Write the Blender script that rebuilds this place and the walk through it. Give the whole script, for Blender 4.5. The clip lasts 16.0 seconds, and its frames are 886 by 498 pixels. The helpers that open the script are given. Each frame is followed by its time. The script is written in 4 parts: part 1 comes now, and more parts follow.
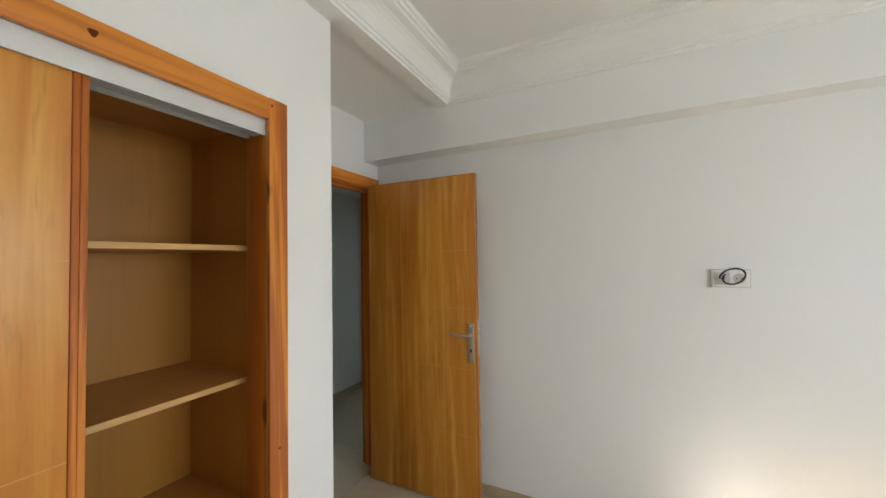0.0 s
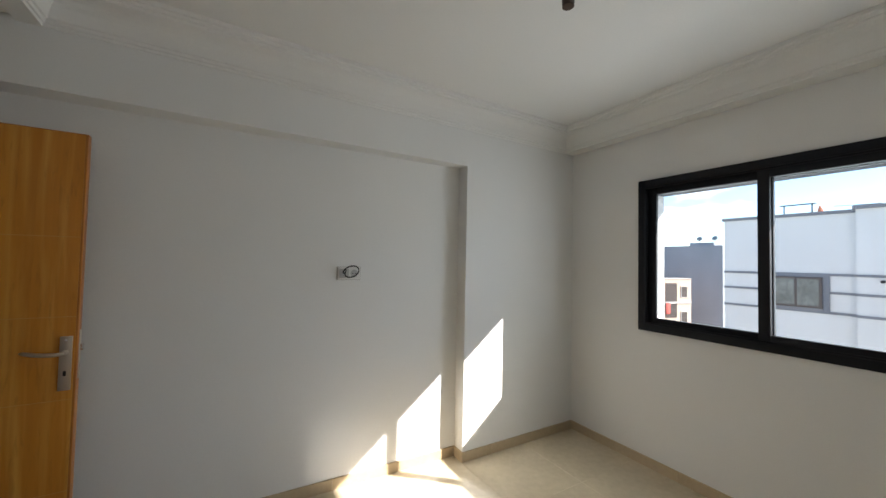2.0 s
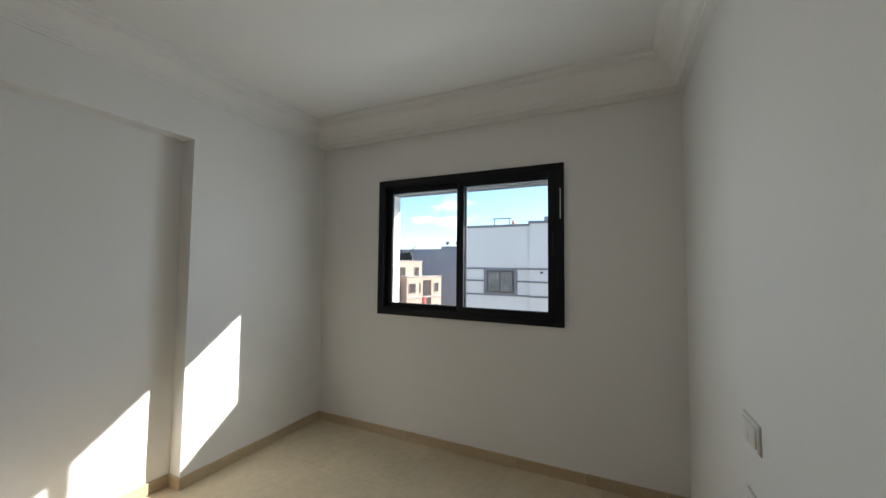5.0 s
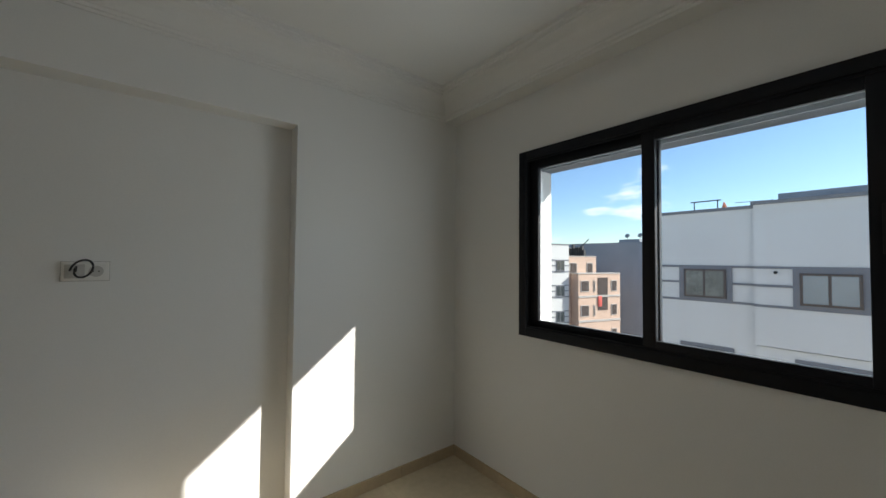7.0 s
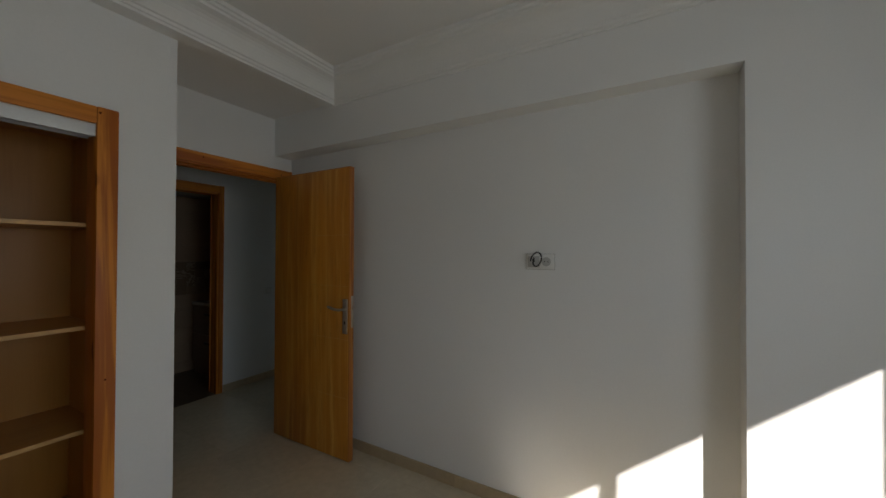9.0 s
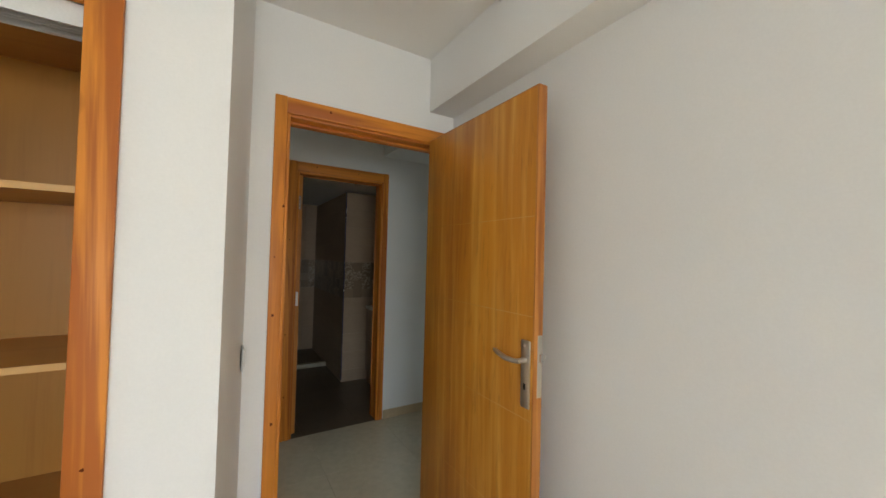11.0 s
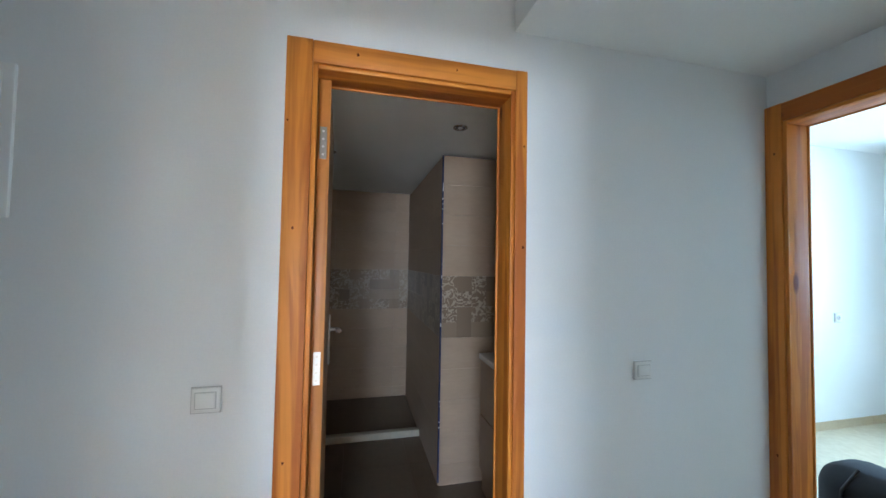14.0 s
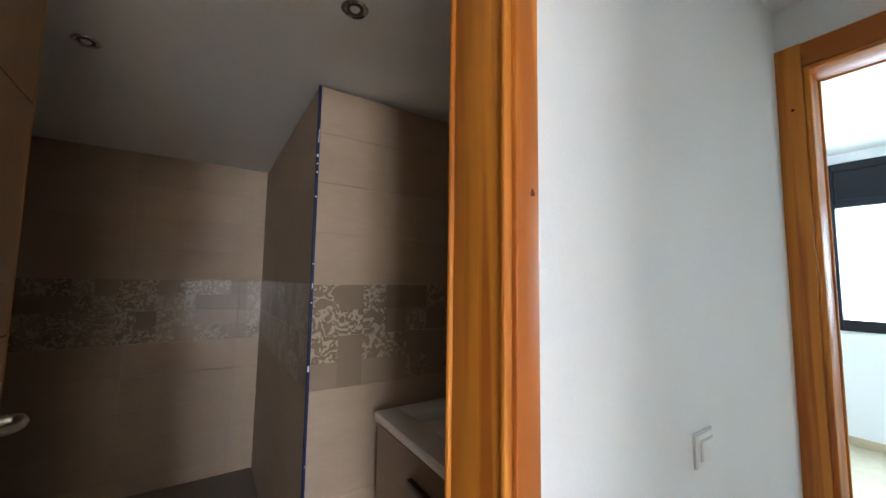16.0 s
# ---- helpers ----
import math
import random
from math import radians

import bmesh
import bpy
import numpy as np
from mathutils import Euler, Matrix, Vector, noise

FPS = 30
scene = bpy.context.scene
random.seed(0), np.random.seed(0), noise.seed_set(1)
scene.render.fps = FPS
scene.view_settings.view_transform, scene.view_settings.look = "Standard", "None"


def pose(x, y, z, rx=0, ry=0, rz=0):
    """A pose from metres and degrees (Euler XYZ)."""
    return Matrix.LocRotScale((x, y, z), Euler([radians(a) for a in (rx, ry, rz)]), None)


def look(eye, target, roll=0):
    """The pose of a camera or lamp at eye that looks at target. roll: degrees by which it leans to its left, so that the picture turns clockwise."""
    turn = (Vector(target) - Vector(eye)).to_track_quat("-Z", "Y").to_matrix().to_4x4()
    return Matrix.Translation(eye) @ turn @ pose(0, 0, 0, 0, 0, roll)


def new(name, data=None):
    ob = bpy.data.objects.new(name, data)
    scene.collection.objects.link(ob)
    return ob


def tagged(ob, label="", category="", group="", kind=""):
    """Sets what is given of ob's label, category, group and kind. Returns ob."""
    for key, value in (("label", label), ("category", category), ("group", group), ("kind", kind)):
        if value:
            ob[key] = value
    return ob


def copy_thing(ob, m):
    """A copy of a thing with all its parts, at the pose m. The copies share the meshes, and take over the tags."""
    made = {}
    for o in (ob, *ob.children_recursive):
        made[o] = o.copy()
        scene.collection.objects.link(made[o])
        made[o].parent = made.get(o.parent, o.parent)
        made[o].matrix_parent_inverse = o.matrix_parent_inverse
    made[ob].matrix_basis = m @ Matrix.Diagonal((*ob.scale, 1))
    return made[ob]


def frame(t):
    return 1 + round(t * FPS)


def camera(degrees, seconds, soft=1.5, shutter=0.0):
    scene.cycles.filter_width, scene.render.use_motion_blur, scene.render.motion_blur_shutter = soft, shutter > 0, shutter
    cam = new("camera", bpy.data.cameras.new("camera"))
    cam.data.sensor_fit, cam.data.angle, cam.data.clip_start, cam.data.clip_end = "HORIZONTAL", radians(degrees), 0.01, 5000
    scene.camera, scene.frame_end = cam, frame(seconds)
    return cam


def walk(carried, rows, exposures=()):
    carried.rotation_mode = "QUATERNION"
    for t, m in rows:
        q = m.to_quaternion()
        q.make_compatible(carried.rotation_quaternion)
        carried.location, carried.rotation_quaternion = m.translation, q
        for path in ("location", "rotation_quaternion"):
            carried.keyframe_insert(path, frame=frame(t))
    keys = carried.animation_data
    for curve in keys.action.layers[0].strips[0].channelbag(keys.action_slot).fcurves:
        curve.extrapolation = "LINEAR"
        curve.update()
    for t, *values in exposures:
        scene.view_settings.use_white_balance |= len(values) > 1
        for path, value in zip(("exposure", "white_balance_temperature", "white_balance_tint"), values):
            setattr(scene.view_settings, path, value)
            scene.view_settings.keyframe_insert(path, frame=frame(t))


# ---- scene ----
cam = camera(101.7, 16.0)
PATH = [
    (0, (-2.526, -2.085, 1.52), (-3.41, -0.292, 1.578), -0.9),
    (0.5, (-2.539, -2.16, 1.532), (-2.93, -0.199, 1.574), -0.7),
    (1, (-2.66, -2.143, 1.557), (-2.582, -0.145, 1.563), 0.5),
    (1.5, (-2.74, -2.169, 1.528), (-2.206, -0.242, 1.554), 1.2),
    (2, (-2.732, -2.286, 1.501), (-1.723, -0.561, 1.567), 1.2),
    (2.5, (-2.727, -2.383, 1.453), (-1.331, -0.954, 1.541), 0.4),
    (3, (-2.755, -2.476, 1.436), (-1.09, -1.371, 1.529), 0.4),
    (3.5, (-2.817, -2.505, 1.414), (-1.027, -1.618, 1.509), 0.6),
    (3.7, (-2.834, -2.513, 1.414), (-1.018, -1.68, 1.51), 0.7),
    (5.8, (-2.277, -2.395, 1.437), (-0.497, -1.488, 1.528), 0.3),
    (6, (-2.182, -2.362, 1.45), (-0.467, -1.337, 1.533), 0.4),
    (6.5, (-1.99, -2.227, 1.462), (-0.491, -0.906, 1.531), 0.6),
    (7, (-1.804, -2.122, 1.469), (-0.562, -0.556, 1.53), 0.5),
    (7.5, (-1.594, -2.098, 1.495), (-0.969, -0.199, 1.536), 0.1),
    (8, (-1.577, -2.085, 1.469), (-1.627, -0.085, 1.497), 0.0),
    (8.5, (-1.528, -2.063, 1.48), (-2.09, -0.143, 1.506), 0.2),
    (9, (-1.528, -1.867, 1.452), (-2.521, -0.131, 1.473), 0.2),
    (9.5, (-1.681, -1.72, 1.456), (-2.942, -0.168, 1.466), 0.2),
    (9.7, (-1.765, -1.61, 1.439), (-3.116, -0.136, 1.464), 0.6),
    (11.8, (-2.887, -0.712, 1.4), (-4.702, 0.126, 1.444), 0.7),
    (12, (-3.015, -0.662, 1.389), (-4.853, 0.125, 1.438), 0.5),
    (12.5, (-3.308, -0.536, 1.401), (-5.214, 0.068, 1.452), 0.5),
    (13, (-3.605, -0.482, 1.392), (-5.543, 0.011, 1.438), 0.7),
    (13.5, (-3.883, -0.448, 1.434), (-5.825, 0.027, 1.482), 1.0),
    (14, (-4.153, -0.352, 1.422), (-6.095, 0.119, 1.494), 1.0),
    (14.5, (-4.388, -0.219, 1.423), (-6.318, 0.291, 1.545), 0.8),
    (15, (-4.577, -0.136, 1.436), (-6.402, 0.67, 1.58), 0.5),
    (15.5, (-4.786, -0.141, 1.41), (-6.467, 0.929, 1.574), 0.6),
    (16, (-5.003, -0.141, 1.356), (-6.675, 0.944, 1.525), 0.8),
]
EXPOSURES = [
    (0.0, 2.88, 6750, 11),
    (0.25, 2.50, 8200, 12),
    (0.5, 2.12, 8900, 18),
    (0.75, 1.90, 8000, 13),
    (1.0, 1.80, 7000, 13),
    (1.5, 2.00, 6800, 14),
    (2.0, 1.85, 6600, 11),
    (2.5, 1.80, 6500, 10),
    (3.5, 1.65, 6500, 10),
    (6.0, 1.35, 6600, 10),
    (7.0, 1.00, 6600, 8),
    (7.5, 1.00, 6600, 8),
    (8.0, 1.40, 6900, 11),
    (8.5, 1.65, 6900, 12),
    (9.0, 1.00, 6700, 11),
    (9.3, 1.35, 7000, 11),
    (9.5, 1.85, 7500, 12),
    (9.7, 2.25, 7800, 12),
    (11.0, 3.15, 7000, 11),
    (12.0, 3.55, 5600, 8),
    (12.5, 3.88, 4550, -7),
    (13.0, 4.36, 4000, -3),
    (13.5, 5.16, 3980, 0),
    (14.0, 5.05, 5700, 12),
    (14.5, 5.10, 5500, 9),
    (15.0, 5.25, 5500, 9),
    (15.5, 5.33, 6150, 16),
    (16.0, 5.38, 6500, 18),
]
walk(cam, [(t, look(eye, target, roll)) for t, eye, target, roll in PATH], EXPOSURES)

# the polished floor throws the sun back on to the wall
scene.cycles.caustics_reflective, scene.cycles.blur_glossy = True, 0.2

# ---------------------------------------------------------------- light
world = bpy.data.worlds.new("sky")
scene.world = world
world.use_nodes = True
SUN_DIR = Vector((-1.13, 1.0, -0.927)).normalized()
wn, wl = world.node_tree.nodes, world.node_tree.links
wn.clear()
w_out = wn.new("ShaderNodeOutputWorld")
w_bg = wn.new("ShaderNodeBackground")
w_sky = wn.new("ShaderNodeTexSky")
w_sky.sky_type, w_sky.sun_disc = "NISHITA", False
w_sky.sun_elevation = math.asin(-SUN_DIR.z)
w_sky.sun_rotation = math.atan2(-SUN_DIR.x, -SUN_DIR.y)
w_sky.air_density, w_sky.dust_density, w_sky.ozone_density = 1.0, 0.2, 4.5
w_bg.inputs["Strength"].default_value = 0.10
w_co = wn.new("ShaderNodeTexCoord")
w_map = wn.new("ShaderNodeMapping")
w_map.inputs["Scale"].default_value = (5, 5, 16)
w_noise = wn.new("ShaderNodeTexNoise")
w_noise.inputs["Scale"].default_value, w_noise.inputs["Detail"].default_value = 1.2, 7
w_ramp = wn.new("ShaderNodeValToRGB")
w_ramp.color_ramp.elements[0].position, w_ramp.color_ramp.elements[1].position = 0.64, 0.80
w_mix = wn.new("ShaderNodeMix")
w_mix.data_type = "RGBA"
w_mix.inputs["B"].default_value = (7.5, 7.6, 7.8, 1)
wl.new(w_co.outputs["Generated"], w_map.inputs["Vector"])
wl.new(w_map.outputs[0], w_noise.inputs["Vector"])
wl.new(w_noise.outputs["Fac"], w_ramp.inputs["Fac"])
wl.new(w_ramp.outputs["Color"], w_mix.inputs["Factor"])
wl.new(w_sky.outputs[0], w_mix.inputs["A"])
wl.new(w_mix.outputs["Result"], w_bg.inputs["Color"])
wl.new(w_bg.outputs[0], w_out.inputs["Surface"])

sun = new("sun", bpy.data.lights.new("sun", "SUN"))
sun.data.energy, sun.data.angle, sun.data.color = 5.0, radians(0.5), (1.0, 0.95, 0.88)
sun.matrix_world = look((20, -18, 18), Vector((20, -18, 18)) + SUN_DIR)


def window_light(name, eye, target, w, h, watts, color):
    """Skylight entering through a window's opening."""
    lamp_data = bpy.data.lights.new(name, "AREA")
    lamp_data.shape, lamp_data.size, lamp_data.size_y, lamp_data.energy, lamp_data.color = "RECTANGLE", w, h, watts, color
    ob = new(name, lamp_data)
    ob.matrix_world = look(eye, target)
    return ob


window_light("window_light_1", (0.20, -1.41, 1.57), (-1, -1.41, 1.45), 1.36, 0.96, 5.0, (0.86, 0.95, 1.0))
window_light("window_light_2", (-5.31, 4.72, 1.55), (-5.31, 3, 1.40), 1.25, 1.0, 4.2, (0.60, 0.86, 1.0))


# ---------------------------------------------------------------- materials
def nodes_of(name):
    m = bpy.data.materials.new(name)
    m.use_nodes = True
    t = m.node_tree
    return m, t.nodes, t.links, t.nodes["Principled BSDF"]


def surface(name, base, rough=0.5, metal=0.0, vary=0.08, coarse=1.5, fine=60.0, bump=0.1, stretch=(1, 1, 1), spec=0.5, random_tone=0.0, coat=0.0):
    """A surface with tone variation at two scales and fine relief."""
    m, n, l, b = nodes_of(name)
    co = n.new("ShaderNodeTexCoord")
    mp = n.new("ShaderNodeMapping")
    mp.inputs["Scale"].default_value = stretch
    l.new(co.outputs["Object"], mp.inputs["Vector"])
    big, small = n.new("ShaderNodeTexNoise"), n.new("ShaderNodeTexNoise")
    big.inputs["Scale"].default_value, big.inputs["Detail"].default_value = coarse, 4
    small.inputs["Scale"].default_value, small.inputs["Detail"].default_value = fine, 3
    l.new(mp.outputs[0], big.inputs["Vector"])
    l.new(mp.outputs[0], small.inputs["Vector"])
    add = n.new("ShaderNodeMath")
    add.operation = "ADD"
    l.new(big.outputs["Fac"], add.inputs[0])
    l.new(small.outputs["Fac"], add.inputs[1])
    rng = n.new("ShaderNodeMapRange")
    rng.inputs["From Min"].default_value, rng.inputs["From Max"].default_value = 0.6, 1.4
    rng.inputs["To Min"].default_value, rng.inputs["To Max"].default_value = 1 - vary, 1 + vary
    l.new(add.outputs[0], rng.inputs["Value"])
    last = rng.outputs[0]
    if random_tone:
        info = n.new("ShaderNodeObjectInfo")
        r2 = n.new("ShaderNodeMapRange")
        r2.inputs["To Min"].default_value, r2.inputs["To Max"].default_value = 1 - random_tone, 1 + random_tone
        l.new(info.outputs["Random"], r2.inputs["Value"])
        mu = n.new("ShaderNodeMath")
        mu.operation = "MULTIPLY"
        l.new(last, mu.inputs[0])
        l.new(r2.outputs[0], mu.inputs[1])
        last = mu.outputs[0]
    mul = n.new("ShaderNodeVectorMath")
    mul.operation = "SCALE"
    mul.inputs[0].default_value = base
    l.new(last, mul.inputs["Scale"])
    l.new(mul.outputs[0], b.inputs["Base Color"])
    b.inputs["Roughness"].default_value, b.inputs["Metallic"].default_value = rough, metal
    b.inputs["Specular IOR Level"].default_value, b.inputs["Coat Weight"].default_value = spec, coat
    b.inputs["Coat Roughness"].default_value = 0.15
    if bump:
        bp = n.new("ShaderNodeBump")
        bp.inputs["Strength"].default_value, bp.inputs["Distance"].default_value = bump, 0.002
        l.new(small.outputs["Fac"], bp.inputs["Height"])
        l.new(bp.outputs[0], b.inputs["Normal"])
    return m


def wood(name, dark, light, axis, scale=1.0, knots=True, rough=0.45, wave=0.5, coat=0.12, fine=0.28, rings_by=0.17):
    """Varnished wood with its grain along one axis, rings and knots."""
    m, n, l, b = nodes_of(name)
    co = n.new("ShaderNodeTexCoord")
    info = n.new("ShaderNodeObjectInfo")
    off = n.new("ShaderNodeVectorMath")
    off.operation = "SCALE"
    off.inputs[0].default_value = (3.1, 5.7, 9.3)
    l.new(info.outputs["Random"], off.inputs["Scale"])
    add = n.new("ShaderNodeVectorMath")
    l.new(co.outputs["Object"], add.inputs[0])
    l.new(off.outputs[0], add.inputs[1])
    mp = n.new("ShaderNodeMapping")
    s = [11.0 * scale] * 3
    s[axis] = 0.55 * scale
    mp.inputs["Scale"].default_value = s
    l.new(add.outputs[0], mp.inputs["Vector"])
    n1, n2 = n.new("ShaderNodeTexNoise"), n.new("ShaderNodeTexNoise")
    n1.inputs["Scale"].default_value, n1.inputs["Detail"].default_value, n1.inputs["Distortion"].default_value = 1.0, 5, 0.6
    n2.inputs["Scale"].default_value, n2.inputs["Detail"].default_value = 9.0, 4
    l.new(mp.outputs[0], n1.inputs["Vector"])
    l.new(mp.outputs[0], n2.inputs["Vector"])
    rings = n.new("ShaderNodeMath")
    rings.operation = "MULTIPLY_ADD"
    rings.inputs[1].default_value, rings.inputs[2].default_value = 34.0 * wave, 0.0
    l.new(n1.outputs["Fac"], rings.inputs[0])
    sine = n.new("ShaderNodeMath")
    sine.operation = "SINE"
    l.new(rings.outputs[0], sine.inputs[0])
    mixv = n.new("ShaderNodeMath")
    mixv.operation = "MULTIPLY_ADD"
    mixv.inputs[1].default_value = rings_by
    l.new(sine.outputs[0], mixv.inputs[0])
    l.new(n1.outputs["Fac"], mixv.inputs[2])
    mix2 = n.new("ShaderNodeMath")
    mix2.operation = "MULTIPLY_ADD"
    mix2.inputs[1].default_value = fine
    l.new(n2.outputs["Fac"], mix2.inputs[0])
    l.new(mixv.outputs[0], mix2.inputs[2])
    ramp = n.new("ShaderNodeValToRGB")
    ramp.color_ramp.elements[0].position, ramp.color_ramp.elements[1].position = 0.42, 0.80
    ramp.color_ramp.elements[0].color, ramp.color_ramp.elements[1].color = (*dark, 1), (*light, 1)
    l.new(mix2.outputs[0], ramp.inputs["Fac"])
    last = ramp.outputs["Color"]
    if knots:
        km = n.new("ShaderNodeMapping")
        ks = [7.0] * 3
        ks[axis] = 2.6
        km.inputs["Scale"].default_value = ks
        l.new(add.outputs[0], km.inputs["Vector"])
        vo = n.new("ShaderNodeTexVoronoi")
        vo.inputs["Scale"].default_value = 0.9
        l.new(km.outputs[0], vo.inputs["Vector"])
        kr = n.new("ShaderNodeValToRGB")
        kr.color_ramp.elements[0].position, kr.color_ramp.elements[1].position = 0.075, 0.13
        kr.color_ramp.elements[0].color, kr.color_ramp.elements[1].color = (1, 1, 1, 1), (0, 0, 0, 1)
        l.new(vo.outputs["Distance"], kr.inputs["Fac"])
        mc = n.new("ShaderNodeMix")
        mc.data_type = "RGBA"
        mc.inputs["B"].default_value = (dark[0] * 0.35, dark[1] * 0.22, dark[2] * 0.2, 1)
        l.new(kr.outputs["Color"], mc.inputs["Factor"])
        l.new(last, mc.inputs["A"])
        last = mc.outputs["Result"]
    l.new(last, b.inputs["Base Color"])
    b.inputs["Roughness"].default_value = rough
    b.inputs["Coat Weight"].default_value, b.inputs["Coat Roughness"].default_value = coat, 0.2
    bp = n.new("ShaderNodeBump")
    bp.inputs["Strength"].default_value, bp.inputs["Distance"].default_value = 0.12, 0.002
    l.new(n2.outputs["Fac"], bp.inputs["Height"])
    l.new(bp.outputs[0], b.inputs["Normal"])
    return m


def veneer(name, dark, light, pale):
    """Rotary-cut veneer: broad cathedral figure, fine upright grain, pale flecks and small brown marks."""
    m, n, l, b = nodes_of(name)
    co, info = n.new("ShaderNodeTexCoord"), n.new("ShaderNodeObjectInfo")
    off, add = n.new("ShaderNodeVectorMath"), n.new("ShaderNodeVectorMath")
    off.operation = "SCALE"
    off.inputs[0].default_value = (3.1, 5.7, 9.3)
    l.new(info.outputs["Random"], off.inputs["Scale"])
    l.new(co.outputs["Object"], add.inputs[0])
    l.new(off.outputs[0], add.inputs[1])

    def layer(across, along, detail, bend=0.0):
        mp, no = n.new("ShaderNodeMapping"), n.new("ShaderNodeTexNoise")
        mp.inputs["Scale"].default_value = (across, across, along)
        no.inputs["Scale"].default_value, no.inputs["Detail"].default_value, no.inputs["Distortion"].default_value = 1.0, detail, bend
        l.new(add.outputs[0], mp.inputs["Vector"])
        l.new(mp.outputs[0], no.inputs["Vector"])
        return no.outputs["Fac"]

    def calc(op, x, y, z=None):
        k = n.new("ShaderNodeMath")
        k.operation = op
        for i, v in enumerate((x, y, z)):
            if v is None:
                continue
            if isinstance(v, (int, float)):
                k.inputs[i].default_value = v
            else:
                l.new(v, k.inputs[i])
        return k.outputs[0]

    figure, grain, fleck, mark = layer(3.2, 0.45, 3, 0.5), layer(70, 1.6, 4), layer(20, 1.1, 6, 0.35), layer(62, 8.0, 3, 0.5)
    rings = calc("SINE", calc("MULTIPLY", figure, 30.0), 0.0)
    tone = calc("MULTIPLY_ADD", rings, 0.06, figure)
    tone = calc("MULTIPLY_ADD", grain, 0.30, tone)
    ramp = n.new("ShaderNodeValToRGB")
    ramp.color_ramp.elements[0].position, ramp.color_ramp.elements[1].position = 0.42, 0.86
    ramp.color_ramp.elements[0].color, ramp.color_ramp.elements[1].color = (*dark, 1), (*light, 1)
    l.new(tone, ramp.inputs["Fac"])
    last = ramp.outputs["Color"]
    for source, lo, hi, most, tint in ((fleck, 0.46, 0.74, 0.8, pale), (mark, 0.57, 0.74, 0.32, [c * 0.62 for c in dark])):
        rng, mx = n.new("ShaderNodeMapRange"), n.new("ShaderNodeMix")
        rng.inputs["From Min"].default_value, rng.inputs["From Max"].default_value, rng.inputs["To Max"].default_value = lo, hi, most
        l.new(source, rng.inputs["Value"])
        mx.data_type = "RGBA"
        mx.inputs["B"].default_value = (*tint, 1)
        l.new(rng.outputs[0], mx.inputs["Factor"])
        l.new(last, mx.inputs["A"])
        last = mx.outputs["Result"]
    l.new(last, b.inputs["Base Color"])
    b.inputs["Roughness"].default_value, b.inputs["Coat Weight"].default_value, b.inputs["Coat Roughness"].default_value = 0.42, 0.15, 0.2
    bp = n.new("ShaderNodeBump")
    bp.inputs["Strength"].default_value, bp.inputs["Distance"].default_value = 0.10, 0.002
    l.new(grain, bp.inputs["Height"])
    l.new(bp.outputs[0], b.inputs["Normal"])
    return m


